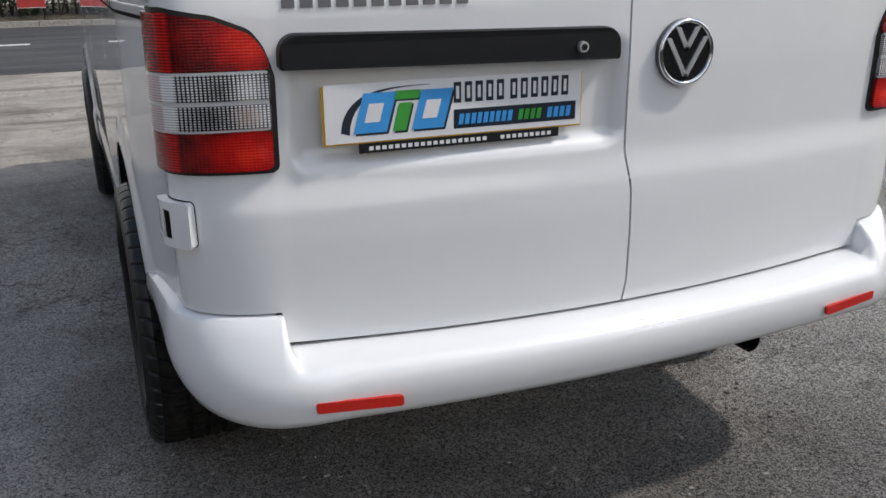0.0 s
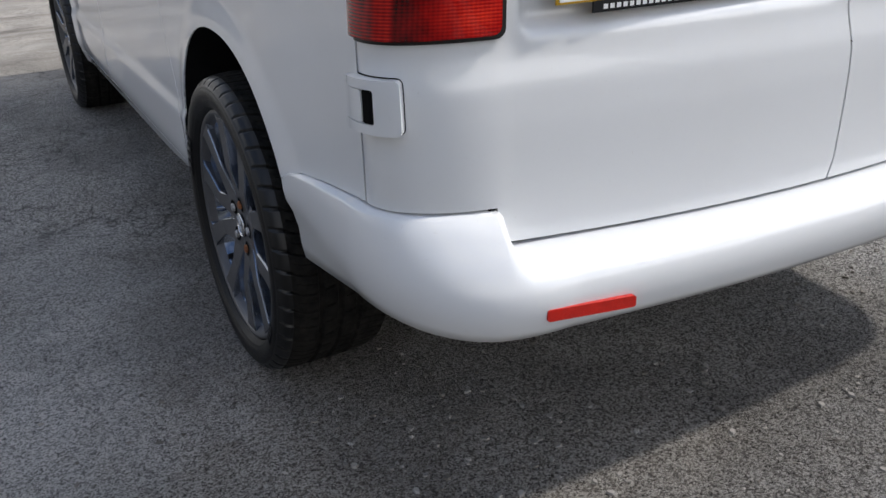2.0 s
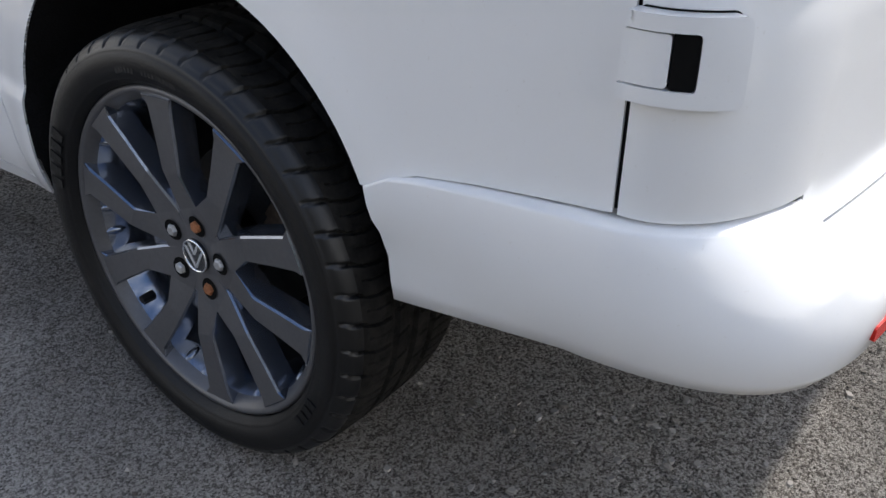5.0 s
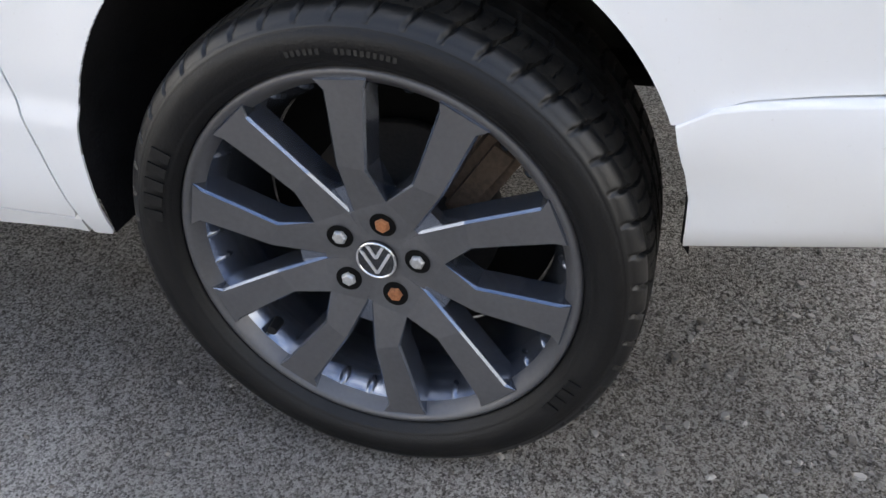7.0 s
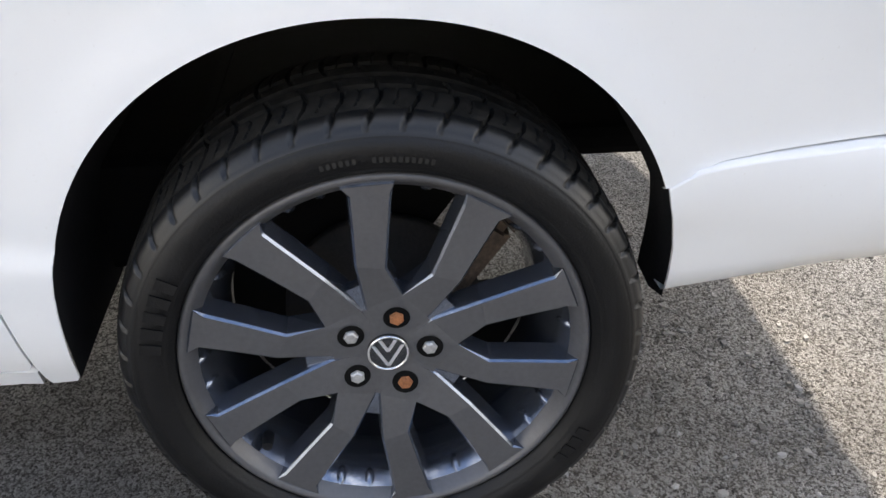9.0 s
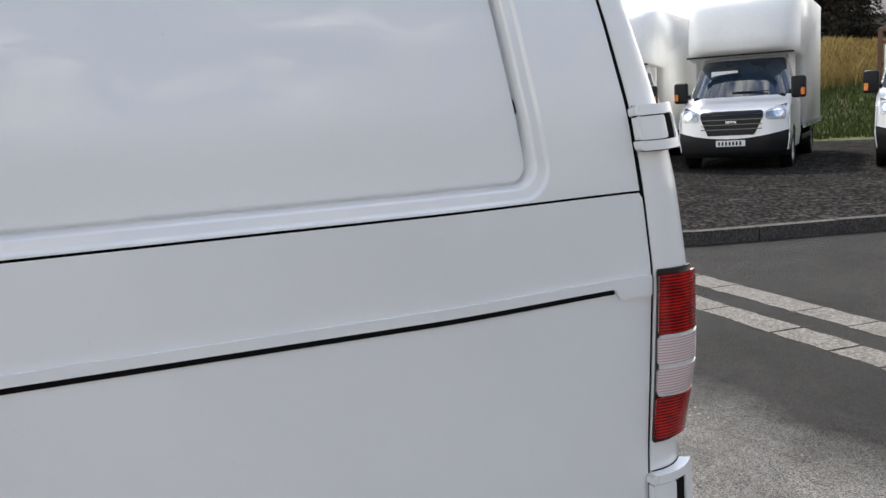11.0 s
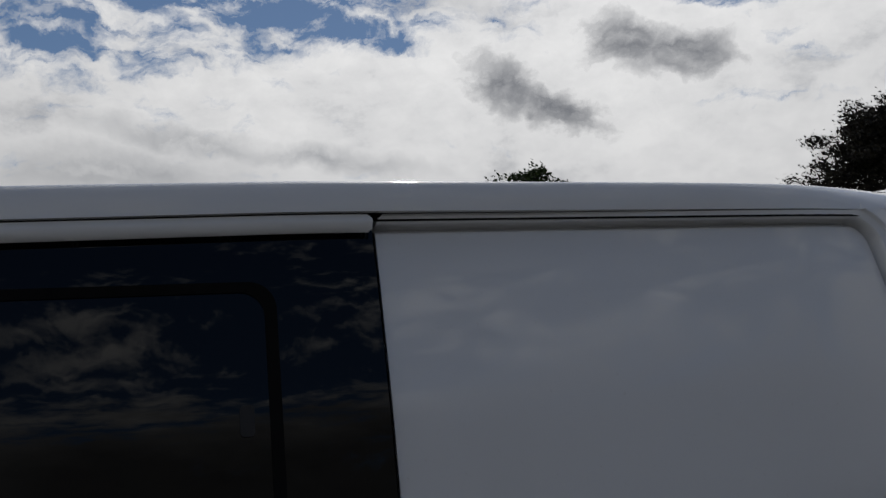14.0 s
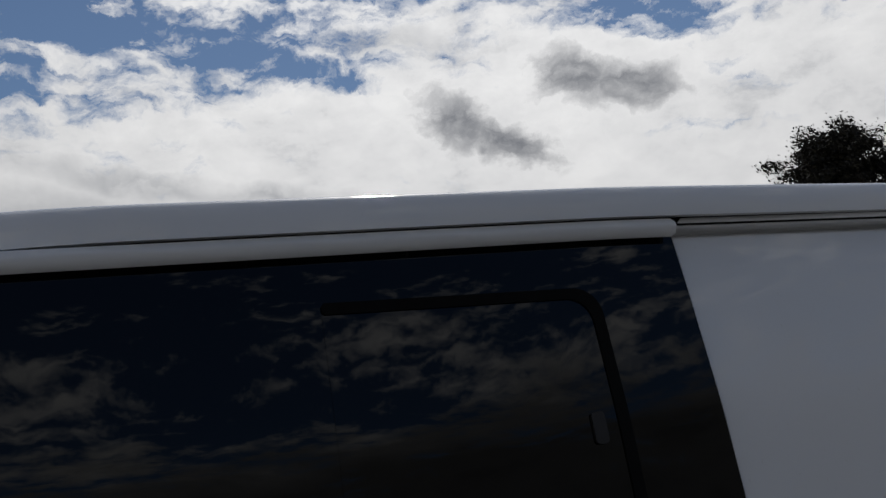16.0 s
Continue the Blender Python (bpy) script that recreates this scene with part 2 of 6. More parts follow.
def clear_glass(k):
    p, across, bands, bowl = lens_parts(k)
    level, upright = bands("Z", 66.0), bands("X", 44.0)
    side = k.ramp(across, (0.909, 0.0), (0.912, 1.0))
    edge = k.ramp(across, (0.930, 0.0), (0.933, 1.0))
    inner = k.ramp(across, (0.730, 1.0), (0.734, 0.0))
    cloudy = k.noise(p, 40.0, 5.0, 0.65)
    # shaded and lit reflector bowls, painted in as dark and bright spots
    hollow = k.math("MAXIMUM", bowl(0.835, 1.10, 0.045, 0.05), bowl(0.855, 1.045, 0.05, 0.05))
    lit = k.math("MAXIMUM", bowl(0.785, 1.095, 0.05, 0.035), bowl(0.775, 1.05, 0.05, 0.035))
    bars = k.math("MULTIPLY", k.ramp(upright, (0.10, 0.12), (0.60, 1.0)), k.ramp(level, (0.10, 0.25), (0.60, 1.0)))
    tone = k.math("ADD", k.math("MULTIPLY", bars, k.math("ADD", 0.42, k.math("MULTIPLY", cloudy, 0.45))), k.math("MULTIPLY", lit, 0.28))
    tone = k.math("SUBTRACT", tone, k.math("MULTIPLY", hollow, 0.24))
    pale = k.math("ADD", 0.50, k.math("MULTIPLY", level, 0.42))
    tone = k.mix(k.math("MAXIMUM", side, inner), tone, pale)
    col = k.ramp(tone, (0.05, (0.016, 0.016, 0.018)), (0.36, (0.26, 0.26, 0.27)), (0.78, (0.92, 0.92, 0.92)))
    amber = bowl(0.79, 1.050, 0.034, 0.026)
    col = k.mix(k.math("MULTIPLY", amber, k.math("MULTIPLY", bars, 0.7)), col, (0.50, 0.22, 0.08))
    col = k.mix(k.ramp(across, (0.719, 0.9), (0.722, 0.0)), col, (0.20, 0.004, 0.004))
    col = k.mix(k.math("MULTIPLY", edge, 0.40), col, (0.30, 0.030, 0.026))
    return bsdf(k, col, 0.16, coat=0.9, coat_rough=0.015, spec=0.4, bump=k.math("ADD", level, upright), bump_d=0.0012, bump_s=0.25)


white_paint = paint("white_paint", (0.80, 0.81, 0.82))
truck_white = paint("truck_white", (0.86, 0.87, 0.88))
box_white = plain("box_white", (0.84, 0.85, 0.85), 0.4, coat=0.3, grain=20, amount=0.05)
black_plastic = plain("black_plastic", (0.009, 0.0095, 0.011), 0.5, grain=400, amount=0.2, bump_d=0.0004, spec=0.28)
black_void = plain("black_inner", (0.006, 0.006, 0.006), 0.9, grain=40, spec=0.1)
liner_mat = plain("liner_felt", (0.010, 0.010, 0.011), 0.95, grain=220, amount=0.5, bump_d=0.002, spec=0.15)
gloss_black = plain("gloss_black", (0.010, 0.011, 0.013), 0.18, coat=1.0, grain=30, amount=0.1, bump_d=0.0)
gasket = plain("rubber_gasket", (0.010, 0.009, 0.009), 0.45, grain=90, amount=0.2)
chrome = plain("chrome", (0.82, 0.83, 0.85), 0.12, metal=1.0, grain=30, amount=0.04, bump_d=0.0)
bright_chrome = plain("bright_chrome", (0.86, 0.87, 0.89), 0.32, metal=0.85, grain=30, amount=0.04, bump_d=0.0)
red_lens = material("red_lens", red_glass)
clear_lens = material("clear_lens", clear_glass)
reflector_red = plain("reflector_red", (0.56, 0.014, 0.006), 0.35, coat=0.1, grain=500, amount=0.2, bump_d=0.001)
lens_frame = plain("lens_frame", (0.62, 0.62, 0.62), 0.2, coat=0.6, grain=60, amount=0.1)
rim_grey = plain("rim_grey", (0.112, 0.112, 0.118), 0.42, metal=0.45, coat=0.12, grain=120, amount=0.12, bump_d=0.0001)
rim_barrel = plain("rim_barrel_grey", (0.20, 0.225, 0.275), 0.15, metal=0.85, coat=0.4, grain=90, amount=0.15, bump_d=0.0001)
bolt_steel = plain("bolt_steel", (0.46, 0.46, 0.46), 0.45, metal=0.6, grain=300, amount=0.3)
rust = plain("rusty_steel", (0.30, 0.115, 0.045), 0.8, grain=250, amount=0.5, bump_d=0.0012)
caliper_rust = plain("caliper_rust", (0.13, 0.092, 0.065), 0.85, grain=120, amount=0.5, bump_d=0.0012)
brake_iron = plain("brake_iron", (0.020, 0.018, 0.017), 0.75, metal=0.2, grain=160, amount=0.5)
yellow_plate = plain("yellow_plate", (0.72, 0.42, 0.02), 0.35, grain=60, amount=0.05)
white_board = plain("white_board", (0.82, 0.82, 0.83), 0.3, coat=0.5, grain=40, amount=0.02)
blue_print = plain("blue_print", (0.05, 0.33, 0.75), 0.35, grain=60, amount=0.06)
green_print = plain("green_print", (0.05, 0.36, 0.05), 0.35, grain=60, amount=0.06)
navy_print = plain("navy_print", (0.012, 0.02, 0.035), 0.35, grain=60, amount=0.06)
grey_letter = plain("grey_letter", (0.12, 0.12, 0.13), 0.35, metal=0.4, grain=60, amount=0.06)
amber = plain("amber_lens", (0.85, 0.22, 0.01), 0.25, coat=1.0, grain=200, amount=0.2)
slate = plain("slate_roof", (0.075, 0.075, 0.082), 0.7, grain=8, amount=0.35)
render_wall = plain("rendered_wall", (0.32, 0.32, 0.31), 0.85, grain=6, amount=0.2)
headlamp_mat = plain("headlamp_glass", (0.30, 0.32, 0.35), 0.12, metal=0.7, coat=1.0, grain=30, amount=0.8, bump_d=0.004)
bark = plain("bark", (0.045, 0.035, 0.028), 0.9, grain=18, amount=0.5, bump_d=0.01)
brown_rack = plain("brown_rack", (0.12, 0.06, 0.035), 0.7, grain=60, amount=0.3)


def tinted(k):
    p = place(k)
    dust = k.ramp(k.noise(p, 3.0, 5.0, 0.6), (0.4, 0.0), (0.9, 0.008))
    return bsdf(k, k.mix(dust, (0.0006, 0.0006, 0.0008), (0.12, 0.12, 0.12)), 0.02, spec=0.4)


tinted_glass = material("tinted_glass", tinted)
screen_glass = plain("screen_glass", (0.018, 0.032, 0.055), 0.06, coat=1.0, grain=3, amount=0.4, bump_d=0.0)


def rubber(k):
    p = obj(k)
    n = k.noise(p, 260.0, 4.0, 0.65)
    dust = k.ramp(k.noise(p, 9.0, 6.0, 0.65), (0.48, 0.0), (0.72, 0.4))
    return bsdf(k, k.mix(dust, (0.0034, 0.0035, 0.0040), (0.014, 0.0137, 0.0134)), 0.46, bump=n, bump_d=0.0008, spec=0.34)


rubber_mat = material("tyre_rubber", rubber)


def tread(k):
    p = obj(k)
    n = k.noise(p, 160.0, 5.0, 0.7)
    dust = k.ramp(k.noise(p, 30.0, 6.0, 0.7), (0.36, 0.15), (0.66, 1.0))
    return bsdf(k, k.mix(dust, (0.004, 0.004, 0.004), (0.026, 0.024, 0.021)), 0.9, bump=n, bump_d=0.002, spec=0.15)


tread_mat = material("tyre_tread", tread)


shoulder_mat = plain("shoulder_rubber", (0.0042, 0.0045, 0.0052), 0.40, grain=300, amount=0.3, bump_d=0.0003, spec=0.5)


def asphalt(k):
    p = place(k)
    big = k.noise(p, 0.35, 5.0, 0.6)
    mid = k.noise(p, 3.5, 6.0, 0.65)
    grit = k.node("ShaderNodeTexVoronoi", feature="F1", ins={"Vector": p, "Scale": 230.0, "Randomness": 1.0})
    grit2 = k.node("ShaderNodeTexVoronoi", feature="F1", ins={"Vector": p, "Scale": 520.0, "Randomness": 1.0})
    fine = k.noise(p, 420.0, 6.0, 0.72)
    lump = k.noise(p, 75.0, 5.0, 0.65)
    stone = k.node("ShaderNodeSeparateColor", ins={0: grit.outputs["Color"]}).outputs[0]
    stone2 = k.node("ShaderNodeSeparateColor", ins={0: grit2.outputs["Color"]}).outputs[0]
    shade = k.math("ADD", k.math("ADD", k.math("MULTIPLY", stone, 0.26), k.math("MULTIPLY", lump, 0.26)), k.math("ADD", k.math("MULTIPLY", stone2, 0.16), k.math("MULTIPLY", fine, 0.50)))
    grey = k.ramp(shade, (0.43, (0.035, 0.033, 0.032)), (0.50, (0.150, 0.144, 0.138)), (0.58, (0.29, 0.28, 0.27)), (0.68, (0.62, 0.60, 0.575)))
    tan = k.ramp(shade, (0.43, (0.045, 0.039, 0.033)), (0.50, (0.185, 0.163, 0.140)), (0.58, (0.335, 0.302, 0.265)), (0.68, (0.62, 0.58, 0.52)))
    pale = k.ramp(shade, (0.34, (0.22, 0.195, 0.168)), (0.55, (0.44, 0.40, 0.352)), (0.78, (0.62, 0.58, 0.52)))
    sep = k.node("ShaderNodeSeparateXYZ", ins={0: p})
    # loose grit under and behind the van, tarmac along its flank, dusty yard further up
    along = k.math("MULTIPLY", k.math("ABSOLUTE", k.math("SUBTRACT", sep.outputs[1], 0.30)), -0.75)
    beside = k.math("MULTIPLY", k.math("ABSOLUTE", k.math("ADD", sep.outputs[0], 0.9)), -0.42)
    behind = k.ramp(k.math("ADD", along, k.math("ADD", beside, k.math("ADD", mid, 0.55))), (0.05, 0.0), (0.80, 0.9))
    yard = k.ramp(k.math("ADD", k.math("MULTIPLY", k.math("SUBTRACT", sep.outputs[1], 4.3), 0.45), k.math("MULTIPLY", big, 0.8)), (0.35, 0.0), (0.75, 1.0))
    far = k.ramp(k.math("ADD", k.math("MULTIPLY", k.math("ADD", sep.outputs[1], 1.2), -1.0), k.math("MULTIPLY", mid, 0.4)), (0.3, 0.0), (0.9, 1.0))
    dusty = k.math("MULTIPLY", behind, k.math("SUBTRACT", 1.0, far))
    patch = k.ramp(mid, (0.40, 0.0), (0.64, 0.45))
    col = k.mix(k.math("MAXIMUM", dusty, k.math("MULTIPLY", patch, 0.5)), grey, tan)
    col = k.mix(k.math("MULTIPLY", far, 0.95), col, k.ramp(shade, (0.36, (0.008, 0.0078, 0.0076)), (0.55, (0.020, 0.0195, 0.019)), (0.78, (0.07, 0.068, 0.066))))
    rut = k.noise(k.vec("MULTIPLY", p, (0.30, 2.6, 1.0)), 1.0, 6.0, 0.62)
    pale = k.mix(k.ramp(rut, (0.36, 0.55), (0.45, 0.0)), pale, (0.17, 0.148, 0.122))
    pale = k.mix(k.ramp(rut, (0.56, 0.0), (0.66, 0.45)), pale, (0.60, 0.565, 0.51))
    col = k.mix(yard, col, pale)
    # tarmac painted paler beside the rear wheel, lifting its brightness in the van's shade
    shade_lift = k.vec("DISTANCE", k.vec("MULTIPLY", p, (1.0, 0.75, 0.0)), (-1.66, 1.02, 0.0))
    shade_lift = k.ramp(k.math("ADD", shade_lift, k.math("MULTIPLY", k.math("SUBTRACT", mid, 0.5), 0.6)), (0.50, 0.45), (0.84, 0.0))
    col = k.mix(shade_lift, col, k.ramp(shade, (0.40, (0.15, 0.147, 0.144)), (0.51, (0.40, 0.395, 0.39)), (0.66, (0.68, 0.67, 0.66))))
    # newer, darker tarmac behind the rear axle, darkened further for the van's shade
    fresh_shade = k.ramp(k.math("ADD", sep.outputs[1], k.math("MULTIPLY", k.math("SUBTRACT", mid, 0.5), 0.7)), (0.15, 0.64), (0.65, 1.0))
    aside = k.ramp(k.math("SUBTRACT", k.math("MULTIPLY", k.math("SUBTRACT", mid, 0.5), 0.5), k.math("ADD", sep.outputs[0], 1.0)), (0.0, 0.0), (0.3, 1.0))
    fresh_shade = k.math("MULTIPLY", fresh_shade, k.math("SUBTRACT", 1.0, k.math("MULTIPLY", aside, k.ramp(sep.outputs[1], (0.15, 0.45), (0.95, 0.0)))))
    col = k.node("ShaderNodeMix", data_type="RGBA", blend_type="MULTIPLY", ins={0: 1.0, 6: col, 7: fresh_shade}).outputs[2]
    stain = k.ramp(k.noise(p, 1.3, 6.0, 0.65, 0.6), (0.38, 0.62), (0.58, 1.0))
    col = k.node("ShaderNodeMix", data_type="RGBA", blend_type="MULTIPLY", ins={0: 0.9, 6: col, 7: stain}).outputs[2]
    crack = k.node("ShaderNodeTexVoronoi", feature="DISTANCE_TO_EDGE", ins={"Vector": k.vec("ADD", p, k.vec("SCALE", k.node("ShaderNodeTexNoise", ins={"Vector": p, "Scale": 5.0, "Detail": 5.0}).outputs[1])), "Scale": 0.9}).outputs[0]
    col = k.mix(k.math("MULTIPLY", k.ramp(crack, (0.0, 0.5), (0.009, 0.0)), k.math("SUBTRACT", 1.0, dusty)), col, (0.03, 0.029, 0.028))
    bend = k.vec("SCALE", k.node("ShaderNodeTexNoise", ins={"Vector": p, "Scale": 9.0, "Detail": 4.0}).outputs[1])
    bend.node.inputs["Scale"].default_value = 0.16
    craze = k.node("ShaderNodeTexVoronoi", feature="DISTANCE_TO_EDGE", ins={"Vector": k.vec("ADD", p, bend), "Scale": 4.6}).outputs[0]
    worn = k.ramp(k.noise(p, 1.1, 3.0, 0.5), (0.47, 0.0), (0.60, 0.60))
    col = k.mix(k.math("MULTIPLY", k.math("MULTIPLY", k.ramp(craze, (0.004, 1.0), (0.028, 0.0)), worn), k.math("SUBTRACT", 1.0, dusty)), col, (0.022, 0.021, 0.020))
    pit = k.ramp(k.noise(p, 130.0, 4.0, 0.6), (0.30, 0.8), (0.37, 0.0))
    col = k.mix(k.math("MULTIPLY", pit, k.math("SUBTRACT", 1.0, far)), col, (0.030, 0.028, 0.026))
    # darker brown tone close to the van's sill
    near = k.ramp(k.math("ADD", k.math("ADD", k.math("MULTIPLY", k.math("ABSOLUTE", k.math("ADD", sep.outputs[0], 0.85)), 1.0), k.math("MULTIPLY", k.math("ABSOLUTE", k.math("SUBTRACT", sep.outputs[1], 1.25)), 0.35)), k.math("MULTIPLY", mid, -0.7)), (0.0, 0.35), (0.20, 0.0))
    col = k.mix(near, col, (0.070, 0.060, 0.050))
    h = k.math("ADD", k.math("MULTIPLY", k.math("ADD", grit.outputs["Distance"], pit), -0.5), k.math("MULTIPLY", k.math("ADD", fine, lump), 0.8))
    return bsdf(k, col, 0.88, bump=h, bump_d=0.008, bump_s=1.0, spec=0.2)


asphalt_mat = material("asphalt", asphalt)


def speckled(name, a, b, c, scale, bump_d=0.012, rough=0.9, spec=0.3):
    def build(k):
        p = place(k)
        v = k.node("ShaderNodeTexVoronoi", feature="F1", ins={"Vector": p, "Scale": scale, "Randomness": 1.0})
        tone = k.math("ADD", k.math("MULTIPLY", k.node("ShaderNodeSeparateColor", ins={0: v.outputs["Color"]}).outputs[0], 0.6), k.math("MULTIPLY", k.noise(p, scale * 0.07, 5.0, 0.6), 0.5))
        return bsdf(k, k.ramp(tone, (0.15, a), (0.55, b), (0.95, c)), rough, bump=k.math("MULTIPLY", v.outputs["Distance"], -1.0), bump_d=bump_d, spec=spec)
    return material(name, build)


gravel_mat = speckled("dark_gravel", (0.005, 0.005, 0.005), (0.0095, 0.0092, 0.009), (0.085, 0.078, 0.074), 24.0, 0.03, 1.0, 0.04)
kerb_mat = speckled("kerb_concrete", (0.035, 0.033, 0.031), (0.06, 0.057, 0.053), (0.11, 0.104, 0.098), 60.0, 0.004)
marking_mat = speckled("worn_road_paint", (0.07, 0.065, 0.059), (0.14, 0.131, 0.12), (0.24, 0.228, 0.21), 70.0, 0.003)
dash_mat = speckled("white_road_paint", (0.50, 0.49, 0.47), (0.66, 0.65, 0.62), (0.75, 0.74, 0.71), 60.0, 0.002)
pale_kerb = speckled("pale_kerb_concrete", (0.26, 0.245, 0.215), (0.36, 0.34, 0.305), (0.46, 0.435, 0.39), 40.0, 0.004)
verge_mat = speckled("verge_soil", (0.03, 0.025, 0.018), (0.07, 0.058, 0.042), (0.14, 0.115, 0.08), 12.0, 0.02)
sign_red = plain("sign_red", (0.42, 0.035, 0.03), 0.5, grain=30, amount=0.2)


def worn_road(k):
    p = place(k)
    streak = k.noise(k.vec("MULTIPLY", p, (0.25, 2.2, 1.0)), 1.0, 5.0, 0.6)
    grain = k.noise(p, 90.0, 5.0, 0.7)
    tone = k.math("ADD", k.math("MULTIPLY", streak, 0.75), k.math("MULTIPLY", grain, 0.3))
    return bsdf(k, k.ramp(tone, (0.36, (0.036, 0.036, 0.038)), (0.52, (0.060, 0.060, 0.062)), (0.70, (0.105, 0.104, 0.103))), 0.8, bump=grain, bump_d=0.004, spec=0.3)


road_mat = material("worn_road", worn_road)
soil_mat = speckled("bank_soil", (0.035, 0.05, 0.015), (0.07, 0.09, 0.028), (0.16, 0.13, 0.055), 3.0, 0.05)


def varied(name, a, b, c, rough=0.8, translucent=0.0):
    def build(k):
        r = k.node("ShaderNodeNewGeometry").outputs["Random Per Island"]
        return bsdf(k, k.ramp(r, (0.1, a), (0.5, b), (0.95, c)), rough, spec=0.25)
    return material(name, build)


stone_mat = varied("loose_stones", (0.09, 0.08, 0.07), (0.20, 0.18, 0.16), (0.42, 0.39, 0.35))
chip_mat = varied("pale_chips", (0.13, 0.117, 0.102), (0.21, 0.191, 0.170), (0.34, 0.318, 0.288))
leaf_mat = varied("copper_leaves", (0.012, 0.012, 0.010), (0.026, 0.022, 0.018), (0.05, 0.045, 0.03))
hedge_leaf = varied("hedge_leaves", (0.012, 0.022, 0.008), (0.028, 0.046, 0.016), (0.055, 0.080, 0.026))
leaf_green = varied("green_leaves", (0.018, 0.030, 0.010), (0.035, 0.055, 0.016), (0.06, 0.09, 0.025))
grass_green = varied("green_grass", (0.040, 0.062, 0.014), (0.070, 0.100, 0.022), (0.12, 0.14, 0.04))
grass_dry = varied("dry_grass", (0.22, 0.155, 0.05), (0.34, 0.245, 0.09), (0.46, 0.36, 0.15))

# ---- mesh helpers ----
def link_mesh(name, verts, faces, mat, parent=None, label="", smooth=True, mat_of=None, mats=None):
    me = bpy.data.meshes.new(name)
    me.from_pydata([tuple(map(float, v)) for v in verts], [], [tuple(map(int, f)) for f in faces])
    for m in (mats or [mat]):
        me.materials.append(m)
    if mat_of is not None:
        me.polygons.foreach_set("material_index", np.asarray(mat_of, dtype=np.int32))
    if smooth:
        me.polygons.foreach_set("use_smooth", np.ones(len(me.polygons), dtype=bool))
    me.update()
    ob = new(name, me)
    if parent:
        ob.parent = parent
    if label:
        tagged(ob, label)
    return ob


def part(name, bm, mat, parent=None, label="", smooth=False):
    me = bpy.data.meshes.new(name)
    bm.normal_update()
    bm.to_mesh(me)
    bm.free()
    me.materials.append(mat)
    if smooth:
        me.polygons.foreach_set("use_smooth", np.ones(len(me.polygons), dtype=bool))
    ob = new(name, me)
    if parent:
        ob.parent = parent
    if label:
        tagged(ob, label)
    return ob


def thing(name, label, category, group="", m=None, kind=""):
    ob = new(name)
    if m is not None:
        ob.matrix_world = m
    return tagged(ob, label, category, group, kind)


def box(x0, x1, y0, y1, z0, z1, bevel=0.0, seg=2):
    bm = bmesh.new()
    bmesh.ops.create_cube(bm, size=1.0)
    for v in bm.verts:
        v.co = Vector(((x0 + x1) / 2 + v.co.x * (x1 - x0), (y0 + y1) / 2 + v.co.y * (y1 - y0), (z0 + z1) / 2 + v.co.z * (z1 - z0)))
    if bevel:
        bmesh.ops.bevel(bm, geom=list(bm.edges), offset=bevel, segments=seg, affect="EDGES", profile=0.5)
    return bm


def smooth_table(xs, ys, lo, hi, width):
    g = np.linspace(lo, hi, 801)
    v = np.interp(g, xs, ys)
    n = max(1, int(width / (g[1] - g[0])))
    ker = np.hanning(2 * n + 3)
    ker /= ker.sum()
    v = np.convolve(np.pad(v, n + 1, mode="edge"), ker, mode="valid")
    return lambda t: np.interp(t, g, v)


def sstep(a, b, t):
    t = np.clip((np.asarray(t, dtype=float) - a) / (b - a), 0, 1)
    return t * t * (3 - 2 * t)


def rbox(u, v, u0, u1, v0, v1, r):
    """How far inside a rounded rectangle a point lies (positive inside)."""
    du = np.abs(u - (u0 + u1) / 2) - (u1 - u0) / 2 + r
    dv = np.abs(v - (v0 + v1) / 2) - (v1 - v0) / 2 + r
    return r - np.hypot(np.maximum(du, 0), np.maximum(dv, 0)) - np.minimum(np.maximum(du, dv), 0)


